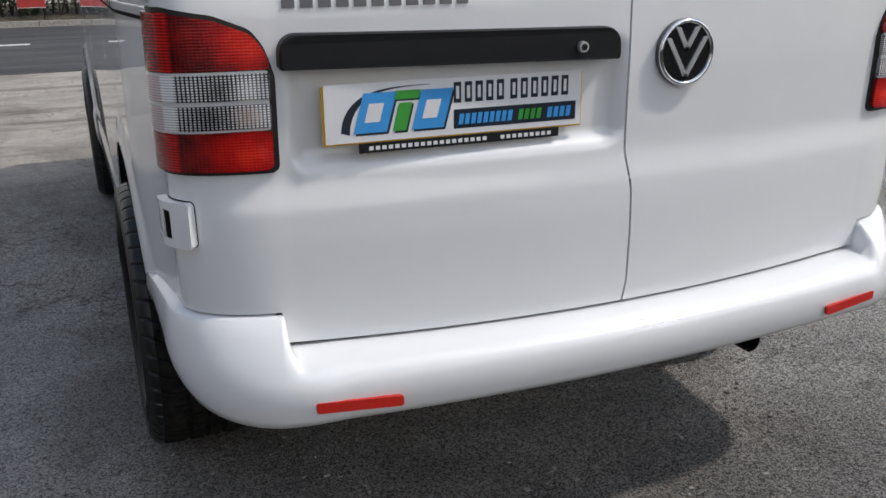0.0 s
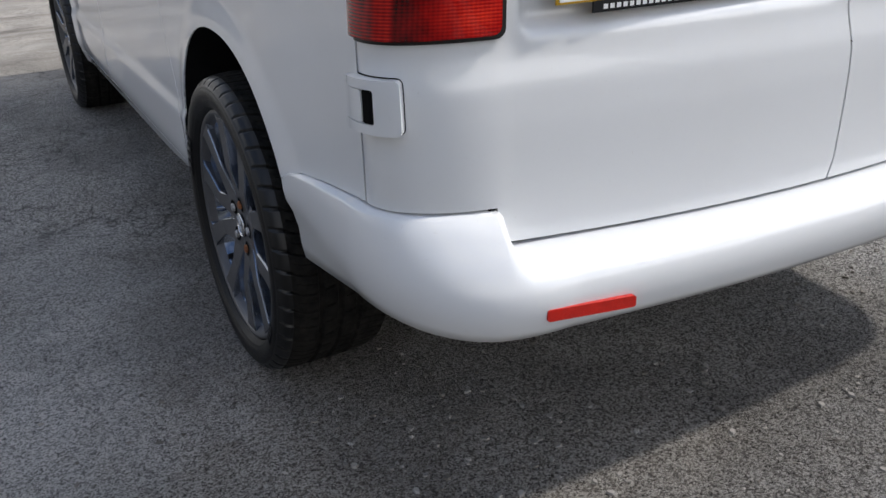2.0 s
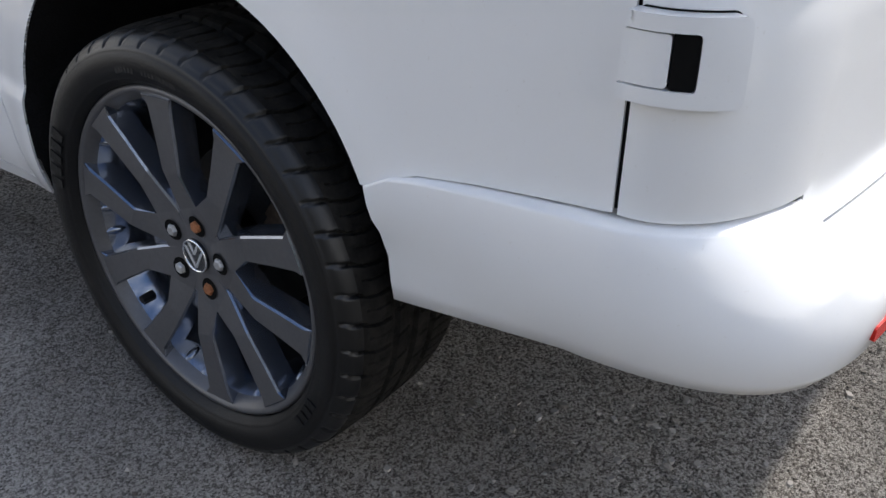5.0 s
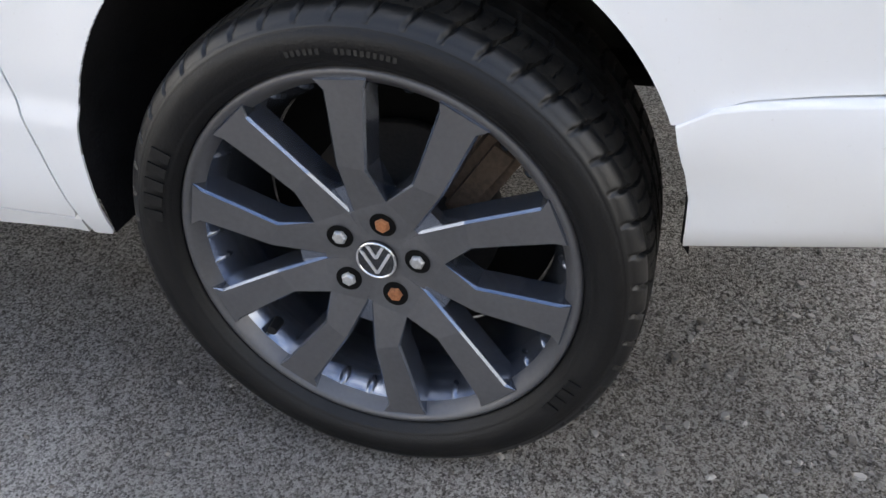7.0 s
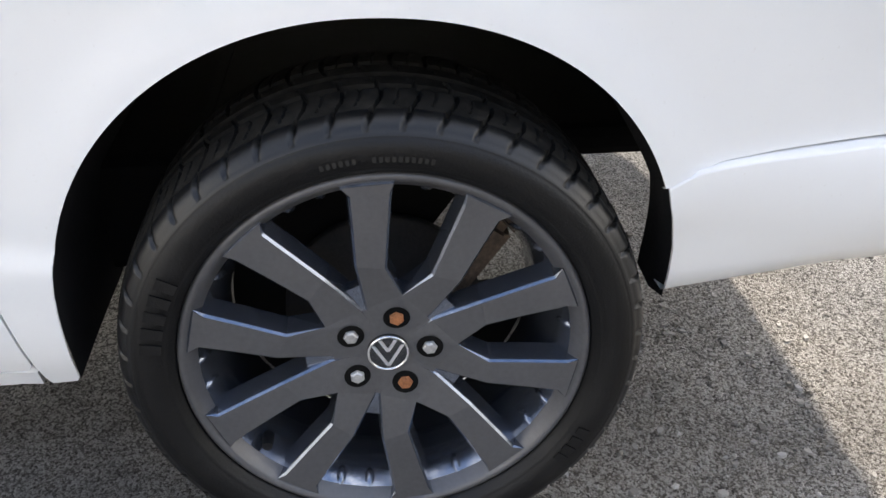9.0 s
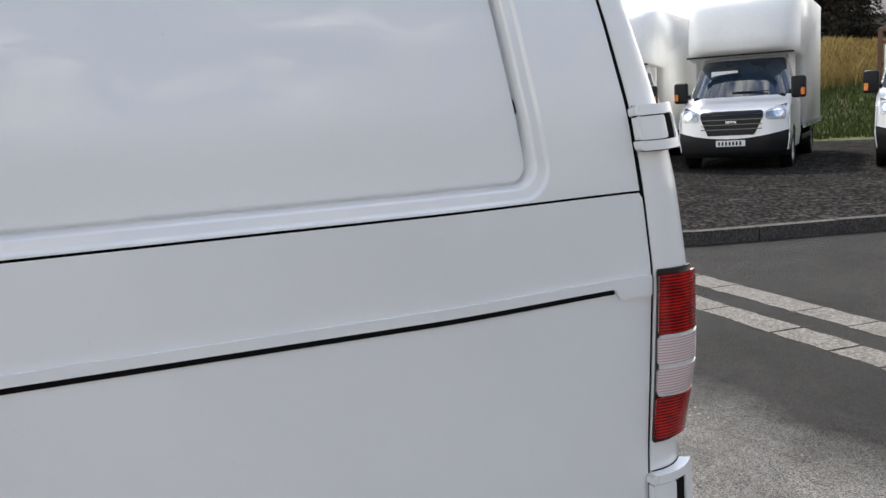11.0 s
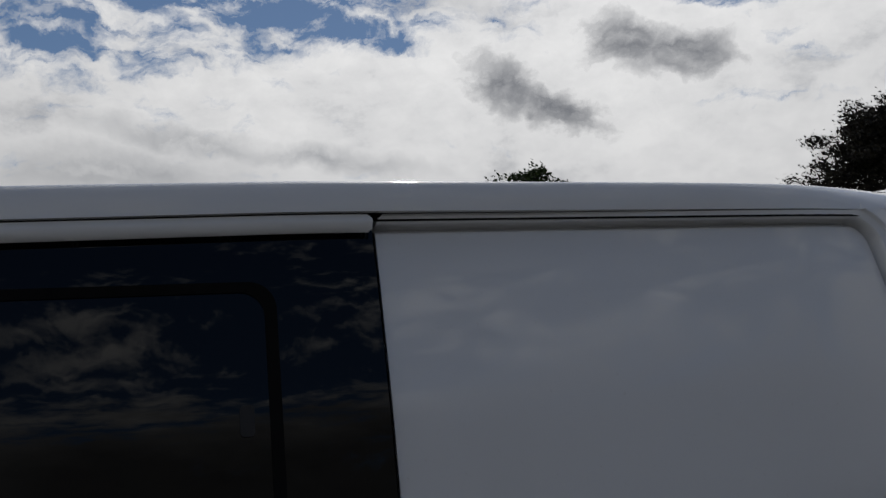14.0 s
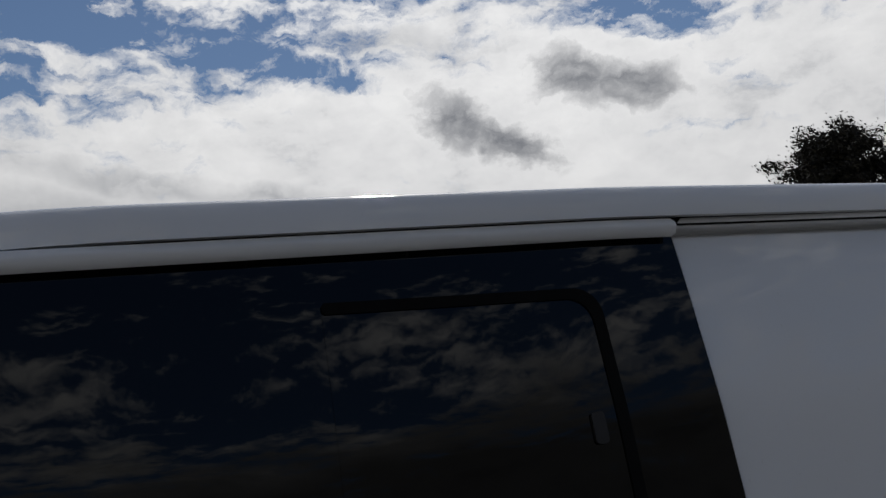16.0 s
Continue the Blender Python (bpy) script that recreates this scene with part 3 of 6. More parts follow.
def surface(S, us, vs, keep=None, off=0.0, flange=0.0, out=(0, 0, 0)):
    """Vertices and faces of the surface S over a grid, cut along keep = 0, moved out by off, with its rim turned in by flange."""
    us, vs = np.asarray(us, float), np.asarray(vs, float)
    U, V = np.meshgrid(us, vs, indexing="ij")
    nu, nv = U.shape
    if keep is not None:
        e = 1e-5
        mid = (U[:-1, :-1] + U[1:, 1:]) / 2, (V[:-1, :-1] + V[1:, 1:]) / 2
        fk = keep(*mid) > 0
        use, cut = np.zeros((nu, nv), bool), np.zeros((nu, nv), bool)
        for a, b in ((0, 0), (1, 0), (1, 1), (0, 1)):
            use[a:nu - 1 + a, b:nv - 1 + b] |= fk
            cut[a:nu - 1 + a, b:nv - 1 + b] |= ~fk
        rim_v = use & (cut | (keep(U, V) < 0))
        for _ in range(4):
            d = keep(U, V)
            gu, gv = (keep(U + e, V) - d) / e, (keep(U, V + e) - d) / e
            g2 = np.maximum(gu * gu + gv * gv, 1e-3)
            U = np.where(rim_v, U - d * gu / g2, U)
            V = np.where(rim_v, V - d * gv / g2, V)
    else:
        fk = np.ones((nu - 1, nv - 1), bool)
    h = 1e-3
    P = np.stack(S(U, V), -1)
    A, B = np.stack(S(U + h, V), -1) - np.stack(S(U - h, V), -1), np.stack(S(U, V + h), -1) - np.stack(S(U, V - h), -1)
    nor = np.cross(A, B)
    nor /= np.maximum(np.linalg.norm(nor, axis=-1, keepdims=True), 1e-12)
    if (nor.reshape(-1, 3) @ np.asarray(out, float)).sum() < 0:
        nor = -nor
    P = P + nor * off
    idx = -np.ones((nu, nv), int)
    used = np.zeros((nu, nv), bool)
    for a, b in ((0, 0), (1, 0), (1, 1), (0, 1)):
        used[a:nu - 1 + a, b:nv - 1 + b] |= fk
    idx[used] = np.arange(used.sum())
    verts = [tuple(p) for p in P[used]]
    nors = nor[used]
    i, j = np.nonzero(fk)
    faces = np.stack([idx[i, j], idx[i + 1, j], idx[i + 1, j + 1], idx[i, j + 1]], -1)
    faces = [tuple(f) for f in faces]
    if flange:
        count = {}
        for f in faces:
            for a, b in zip(f, f[1:] + f[:1]):
                count[(min(a, b), max(a, b))] = count.get((min(a, b), max(a, b)), 0) + 1
        rim, twin = [ed for ed, c in count.items() if c == 1], {}
        base = len(verts)
        for a in {v for ed in rim for v in ed}:
            twin[a] = (len(verts), len(verts) + 1)
            p = np.array(verts[a])
            verts.append(tuple(p))
            verts.append(tuple(p - nors[a] * flange))
        for a, b in rim:
            faces.append((twin[a][0], twin[b][0], twin[b][1], twin[a][1]))
    return verts, faces


def sheet(name, S, us, vs, mat, parent=None, label="", keep=None, off=0.0, flange=0.012, out=(0, 0, 0)):
    return link_mesh(name, *surface(S, us, vs, keep, off, flange, out), mat, parent, label)


def span(a, b, step):
    return np.linspace(a, b, max(2, int(round(abs(b - a) / step)) + 1))


def revolve(profile, n, turn=None):
    """A ring round the x axis from (radius, x) pairs."""
    verts, faces = [], []
    m = len(profile)
    for a in range(n):
        t = 2 * math.pi * a / n
        for r, x in profile:
            verts.append((x, r * math.cos(t), r * math.sin(t)))
    for a in range(n):
        b = (a + 1) % n
        for i in range(m - 1):
            faces.append((a * m + i, a * m + i + 1, b * m + i + 1, b * m + i))
    return verts, faces


# ---- the van's skin ----
half_width = smooth_table([0.30, 0.36, 0.42, 0.60, 0.80, 1.00, 1.20, 1.377, 1.50, 1.66, 1.83, 1.93, 2.1],
                          [0.935, 0.948, 0.962, 0.967, 0.968, 0.968, 0.966, 0.961, 0.950, 0.9185, 0.873, 0.842, 0.780], 0.2, 2.1, 0.05)
rear_y = smooth_table([0.4, 0.57, 0.62, 0.80, 0.86, 0.90, 0.93, 1.10, 1.24, 1.40, 1.60, 1.80, 1.90, 2.0],
                      [0.104, 0.098, 0.092, 0.089, 0.091, 0.099, 0.103, 0.098, 0.102, 0.125, 0.180, 0.245, 0.280, 0.310], 0.3, 2.1, 0.018)
seam_y = smooth_table([0.4, 0.93, 1.235, 1.377, 1.518, 1.70, 1.871, 2.0], [0.298, 0.294, 0.275, 0.288, 0.302, 0.332, 0.366, 0.40], 0.3, 2.1, 0.05)
top_z = smooth_table([0, 1.45, 2.1, 3.3, 3.5, 4.35, 4.45, 4.75, 4.9], [1.907, 1.907, 1.896, 1.874, 1.84, 1.16, 1.10, 1.0, 0.80], -0.5, 5.4, 0.08)
WHEEL_Y, WHEEL_Z, FRONT_Y = 1.005, 0.3725, 4.005
CORNER = 0.27


def arch(y, z, cy=WHEEL_Y + 0.015):
    """Distance outside the wheel opening."""
    zz = np.maximum(z - 0.46, 0.0) / 0.393
    n = np.where(y < cy, 2.20, 2.07)
    d = (np.abs((y - cy) / 0.415) ** n + zz ** n + 1e-9) ** (1 / n)
    return (d - 1.0) * 0.40


def arch_point(a, cy):
    """A point of the wheel opening's edge, a in radians from the front."""
    c, s = math.cos(a), math.sin(a)
    n = 2.07 if c > 0 else 2.20
    return cy + 0.415 * math.copysign(abs(c) ** (2 / n), c), 0.46 + 0.393 * abs(s) ** (2 / n)


def plain_x(y, z):
    """The flank without its pressed panel."""
    x = half_width(z) - 0.038 * sstep(0.72, 0.26, y) - 0.09 * sstep(4.2, 4.95, y) ** 2
    x = x + 0.009 * sstep(0.575, 0.540, z) * sstep(0.30, 0.40, z) * sstep(1.36, 1.44, y)
    for cy in (WHEEL_Y + 0.015, FRONT_Y + 0.015):
        a = arch(y, z, cy)
        x = x + 0.010 * sstep(0.085, 0.0, a)
    return x


def flank_x(y, z):
    x = plain_x(y, z)
    # pressed panel between the waist and the gutter
    edge = 0.466 + (z - 1.40) * 0.112
    inside = rbox(y - edge, z, 0.0, 6.0, 1.382, 1.914, 0.06)
    x = x - np.interp(inside, [0, 0.003, 0.019, 0.023, 0.026, 0.031], [0, 0.006, 0.009, 0.034, 0.036, 0.027]) * np.where(y < 3.2, 1, 0)
    x = x - 0.012 * np.interp(inside, [0.0205, 0.0225, 0.0275, 0.0295], [0, 1, 1, 0]) * sstep(1.43, 1.50, z) * np.where(y < 3.2, 1, 0)
    return x


def left(y, z):
    return -flank_x(y, z), y, z


def right(y, z):
    return flank_x(y, z), y, z


def back(u, z):
    s = np.sign(u)
    a = np.abs(u)
    w = half_width(z) - 0.038
    xc = w - 0.20
    th = np.clip((a - 0.70) / CORNER, 0, 1.3) * math.pi / 2
    flat_part = a <= 0.70
    x = np.where(flat_part, a * xc / 0.70, xc + 0.20 * np.sin(th))
    yb = rear_y(z)
    y = np.where(flat_part, yb + 0.055 * (a / 0.70) ** 2, yb + 0.055 + (seam_y(z) - yb - 0.055) * (1 - np.cos(th)) + 0.030 * np.sin(th) * np.cos(th) * 0.5)
    bend = np.clip((a - 0.70) / (CORNER - 0.0025), 0, 1) * math.pi / 2
    full = np.sin(bend) ** 2.2 * np.maximum(np.cos(bend), 0.0) ** 0.6 / 0.54 * (0.3 * sstep(0.60, 0.74, z) + 0.7 * sstep(0.90, 1.10, z)) * (1 - 0.75 * sstep(1.83, 1.90, z))
    x, y = x + 0.016 * full, y - 0.029 * full
    dent = rbox(u, z, -0.692, -0.014, 0.933, 1.17, 0.04)
    y = y + 0.024 * sstep(0.0, 0.036, dent)
    return s * x, y, z


def bumper_line(x):
    a = np.abs(x)
    low = 0.575 + 0.010 * (a / 0.64) ** 2
    return low + (0.655 - low) * sstep(0.7155, 0.7225, a)


def flank_line(y):
    return np.interp(y, [0.2, 0.30, 0.47, 0.55, 0.575, 0.60, 0.61, 0.7], [0.660, 0.660, 0.650, 0.642, 0.634, 0.617, 0.614, 0.613])


OUT_L, OUT_R, OUT_B, UP = (-1, 0, 0), (1, 0, 0), (0, -1, 0), (0, 0, 1)
van = thing("panel_van", "white panel van with grey alloy wheels parked on tarmac", "van")

# sides
DOOR_Y = 1.350


def door_edge(z):
    return np.interp(z, [0.30, 0.38, 0.55, 0.63, 0.75, 0.84, 0.92, 1.02, 1.12, 1.22, 1.40], [1.475, 1.492, 1.528, 1.545, 1.590, 1.610, 1.585, 1.490, 1.405, 1.362, 1.354])


for sgn, S, OUT in ((-1, left, OUT_L), (1, right, OUT_R)):
    fine = 0.0125 if sgn < 0 else 0.03
    lean = lambda q, z: q + (z - 1.40) * 0.112
    G = lambda y, z: (sgn * (plain_x(y, z) - 0.026), y, z)
    sheet("side_panel", lambda q, z: S(lean(q, z), z), np.concatenate([span(0.26, 0.453, 0.012), span(0.458, 0.54, 0.002 if sgn < 0 else 0.01), span(0.56, 1.42, 0.02)]),
          np.concatenate([span(1.36, 1.46, 0.002 if sgn < 0 else 0.01), span(1.475, 1.83, 0.015), span(1.84, 1.93, 0.002 if sgn < 0 else 0.01)]), white_paint, van,
          keep=lambda q, z: np.minimum(np.minimum(lean(q, z) - seam_y(z) - 0.008, DOOR_Y - 0.004 - lean(q, z)), np.minimum(z - 1.3785, 1.911 - 0.0035 * sstep(0.50, 0.60, lean(q, z)) - z)), out=OUT)
    sheet("quarter_panel", S, span(0.26, 1.64, fine), span(0.31, 1.39, fine), white_paint, van,
          keep=lambda y, z: np.minimum(np.minimum(np.minimum(y - seam_y(z) - 0.004, door_edge(z) - 0.004 - y), np.minimum(z - 0.352 + 0.008 * sstep(1.435, 1.49, y), 1.3745 - z)),
                                       np.minimum(arch(y, z), np.maximum(z - flank_line(y), y - 0.9))), flange=0.004, out=OUT)
    slider = sheet("sliding_door", S, span(1.32, 2.82, 0.02), span(0.34, 1.45, 0.015), white_paint, van,
                   keep=lambda y, z: np.minimum(np.minimum(y - door_edge(z), 2.786 - y), np.minimum(z - 0.374, 1.392 - z)), out=OUT)
    sheet("door_top_rail", lambda y, z: (sgn * (plain_x(y, z) - 0.006 - 0.010 * sstep(1.894, 1.886, z - top_z(y) + 1.907)), y, z), span(1.33, 2.81, 0.01), span(1.845, 1.93, 0.003), white_paint, slider,
          keep=lambda y, z: rbox(y, z - top_z(y) + 1.907, DOOR_Y + 0.003, 2.786, 1.8875, 1.9035, 0.008), off=0.008, out=OUT)
    # black sheet in the gutter gap, standing for the shade there
    sheet("gutter_shade", lambda y, z: (sgn * (plain_x(y, z) - 0.008), y, z + top_z(y) - 1.907), span(0.56, 2.79, 0.03), span(1.897, 1.912, 0.004), black_void, van, flange=0.0, out=OUT)
    glass = sheet("door_glass", G, span(1.33, 2.81, 0.02), span(1.38, 1.92, 0.02), tinted_glass, slider, "black privacy glass over the upper door",
                  keep=lambda y, z: np.minimum(np.minimum(y - DOOR_Y - 0.001, 2.786 - y), np.minimum(z - 1.396, top_z(y) - 0.005 - z)), off=0.005, out=OUT)
    sheet("sliding_pane", G, span(1.48, 1.85, 0.01), span(1.40, 1.84, 0.01), tinted_glass, glass, "sliding window pane of black glass",
          keep=lambda y, z: np.minimum(rbox(y, z, 1.497, 2.2, 1.42, 1.806, 0.03), 1.829 - y), off=0.0062, flange=0.003, out=OUT)
    sheet("pane_seal", G, span(1.46, 1.85, 0.006), span(1.40, 1.84, 0.006), black_void, glass,
          keep=lambda y, z: np.minimum(np.minimum(rbox(y, z, 1.482, 2.3, 1.405, 1.819, 0.035), -rbox(y, z, 1.497, 2.2, 1.42, 1.806, 0.03)), 1.829 - y), off=0.0085, flange=0.004, out=OUT)
    sheet("latch", G, span(1.50, 1.55, 0.003), span(1.62, 1.69, 0.003), gasket, glass,
          keep=lambda y, z: rbox(y, z, 1.515, 1.532, 1.634, 1.670, 0.005), off=0.010, flange=0.005, out=OUT)
    front_door = sheet("front_door", S, span(2.76, 3.62, 0.03), span(0.34, 1.30, 0.02), white_paint, van,
                       keep=lambda y, z: np.minimum(np.minimum(y - 2.793, 3.60 - y), np.minimum(z - 0.374, 1.28 - z)), out=OUT)
    sheet("door_window", S, span(2.76, 3.9, 0.03), span(1.26, 1.93, 0.02), tinted_glass, front_door,
          keep=lambda y, z: np.minimum(np.minimum(y - 2.793, top_z(y) - 0.02 - z), np.minimum(z - 1.285, 3.85 - y)), off=0.002, out=OUT)
    sheet("front_wing", S, span(3.58, 4.92, 0.025), span(0.31, 1.42, 0.02), white_paint, van,
          keep=lambda y, z: np.minimum(np.minimum(y - 3.606, top_z(y) - z), np.minimum(np.minimum(z - 0.352, 1.40 - z), arch(y, z, FRONT_Y + 0.015))), out=OUT)
    sheet("sill", S, span(1.46, 3.62, 0.03), span(0.29, 0.38, 0.01), white_paint, van,
          keep=lambda y, z: np.minimum(np.minimum(y - 1.475, 3.61 - y), np.minimum(z - 0.318 - 0.025 * sstep(2.0, 1.48, y), 0.370 - z)), flange=0.02, out=OUT)
    sheet("door_joint", lambda q, z: S(seam_y(z) + q, z), span(-0.004, 0.010, 0.007), span(0.665, 1.90, 0.03), black_void, van, off=-0.004, flange=0.0, out=OUT)
    # slot of the sliding door's rail
    rail = sheet("door_rail", S, span(0.26, 1.37, 0.006), span(1.18, 1.25, 0.003), white_paint, van,
                 keep=lambda y, z: np.minimum(np.minimum(y - seam_y(z) - 0.006, 1.345 - y), np.minimum(1.236 - z, z - 1.220 + 0.020 * sstep(0.362, 0.345, y))), off=0.006, flange=0.008, out=OUT)
    sheet("rail_slot", S, span(0.34, 1.37, 0.006), span(1.18, 1.25, 0.003), black_void, rail,
          keep=lambda y, z: np.minimum(np.minimum(y - 0.356, 1.345 - y), np.minimum(1.2225 - z, z - 1.211)), off=0.002, flange=0.0, out=OUT)
    # wheel houses
    for cy in (WHEEL_Y + 0.015, FRONT_Y + 0.015):
        pts = [(cy + 0.415, 0.352)] + [arch_point(a, cy) for a in np.linspace(0, math.pi, 73)] + [(cy - 0.415, 0.405)]
        v, f = [], []
        rows = ((0.0045, 1.0, 0.004), (0.05, 1.0, 0.008), (0.12, 1.0, 0.014), (0.30, 0.99, 0.020))
        for y, z in pts:
            x0 = float(flank_x(y, z))
            low_end = y < cy and z < 0.618 and cy < 2
            if low_end:
                x0 = 0.9755 - float(np.interp(z, [0.40, 0.47, 0.56, 0.60], [0.055, 0.040, 0.017, 0.003]))
            for d, q, lift in rows:
                if low_end and d < 0.01:
                    d, lift = 0.005, 0.0
                ty, tz = y - cy, z - 0.42
                n = math.hypot(ty, tz)
                if y < cy and cy < 2 and d > 0.01:
                    d += (0.02 - 0.72 * d) * float(sstep(0.65, 0.57, z))
                if y > cy and d == 0.30:
                    d = 0.62
                v.append((sgn * (x0 - d), cy - (0.014 if low_end and d < 0.01 else 0.0) + ty * (1 - lift / n * -0.3), 0.42 + tz * (1 + lift / n)))
        m = len(rows)
        for i in range(len(pts) - 1):
            for j in range(m - 1):
                f.append((i * m + j, i * m + j + 1, (i + 1) * m + j + 1, (i + 1) * m + j))
        link_mesh("wheel_arch_liner", v, f, liner_mat, van, "black felt wheel arch liner")
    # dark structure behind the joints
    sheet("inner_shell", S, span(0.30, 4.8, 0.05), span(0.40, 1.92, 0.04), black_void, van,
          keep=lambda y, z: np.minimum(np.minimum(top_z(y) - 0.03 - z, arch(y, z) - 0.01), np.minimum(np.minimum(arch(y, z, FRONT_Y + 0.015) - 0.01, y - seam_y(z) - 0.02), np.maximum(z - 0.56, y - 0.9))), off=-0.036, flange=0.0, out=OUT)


def roof(u, y):
    """u: from -1 at the left gutter to 1 at the right one."""
    edge = top_z(y) + 0.002
    w = flank_x(y, np.minimum(edge - 0.004, 1.925)) + np.where(y < 3.2, 0.016, 0.0) * sstep(0.5, 1.4, y)
    a = np.abs(u)
    rise = 0.042 * (1 - a ** (220 - 200 * sstep(0.95, 0.45, y))) + 0.034 * (1 - a ** 2.2)
    x = u * w
    return x, y, edge + rise * np.clip((4.9 - y) / 0.8, 0.2, 1)


across = np.sign(np.linspace(-1, 1, 161)) * (1 - (1 - np.abs(np.linspace(-1, 1, 161))) ** 1.7)
sheet("roof", roof, across, span(0.365, 3.36, 0.05), white_paint, van, flange=0.01, out=UP)
sheet("windscreen", roof, across, span(3.365, 4.33, 0.05), tinted_glass, van, flange=0.01, out=UP)
sheet("bonnet", roof, across, span(4.335, 4.9, 0.04), white_paint, van, flange=0.01, out=UP)
part("front_bumper", box(-0.86, 0.86, 4.60, 4.93, 0.33, 0.86, 0.06, 4), white_paint, van, smooth=True)
# unseen black box, added to stop sun leaking through the bumper gap
part("sun_leak_blocker", box(-0.74, 0.74, 0.17, 0.30, 0.505, 0.60, 0.01), black_void, van)
part("underbody", box(-0.60, 0.60, 0.24, 4.7, 0.49, 0.55, 0.02), black_void, van)
# unseen box, added to hide sunlit ground past the arch liner
part("cross_member", box(-0.70, 0.70, 1.28, 1.52, 0.37, 0.56, 0.02), black_void, van)
# wide unseen floor, added to keep light off the ground below
part("floor_pan", box(-0.91, 0.91, 1.50, 3.52, 0.36, 0.44, 0.02), black_void, van)
pipe = bmesh.new()
bmesh.ops.create_cone(pipe, cap_ends=False, segments=24, radius1=0.028, radius2=0.028, depth=0.5, matrix=pose(0.485, 0.44, 0.345, 90, 0, 0))
bmesh.ops.create_cone(pipe, cap_ends=False, segments=24, radius1=0.024, radius2=0.024, depth=0.5, matrix=pose(0.485, 0.44, 0.345, 90, 0, 0))
part("exhaust_pipe", pipe, black_plastic, van, smooth=True)


# rear doors
def split_x(z):
    return np.interp(z, [0.5, 0.57, 0.63, 0.74, 0.84, 0.92, 1.07, 1.22, 2.0], [-0.002, 0.001, 0.008, 0.009, 0.006, -0.007, -0.010, -0.009, -0.01])


zs = np.concatenate([span(0.55, 1.26, 0.010), span(1.275, 1.96, 0.02)])
doors = {}
for sgn in (-1, 1):
    us = np.concatenate([span(0.0, 0.64, 0.012), span(0.65, 0.70, 0.006), span(0.71, 0.98, 0.010)])
    us = np.concatenate([-us[::-1], [0.012, 0.024]]) if sgn < 0 else np.concatenate([[-0.02, -0.01], us])
    doors[sgn] = sheet("rear_door", back, us, zs, white_paint, van, "white rear barn door",
                       keep=lambda u, z, s=sgn: np.minimum(np.minimum(s * (u - split_x(z)) - 0.0025, CORNER + 0.70 - 0.002 - np.abs(u)), np.minimum(z - bumper_line(u) - 0.005, 1.945 - z)), out=OUT_B)
sheet("rear_inner_shell", back, span(-0.94, 0.94, 0.04), span(0.56, 1.93, 0.04), black_void, van, off=-0.034, flange=0.0, out=OUT_B)


def hinge_skin(u, z):
    """The rear skin, carried on straight past the corner seam."""
    a = np.abs(u)
    x, y, zz = back(np.sign(u) * np.minimum(a, 0.966), z)
    return x, y + np.maximum(a - 0.966, 0) * 0.8, zz


LAMP_TOP = smooth_table([0.690, 0.706, 0.716, 0.738, 0.792, 0.885, 0.97], [1.05, 1.115, 1.165, 1.202, 1.227, 1.243, 1.243], 0.65, 1.05, 0.014)


def lamp_top(a):
    return LAMP_TOP(a)


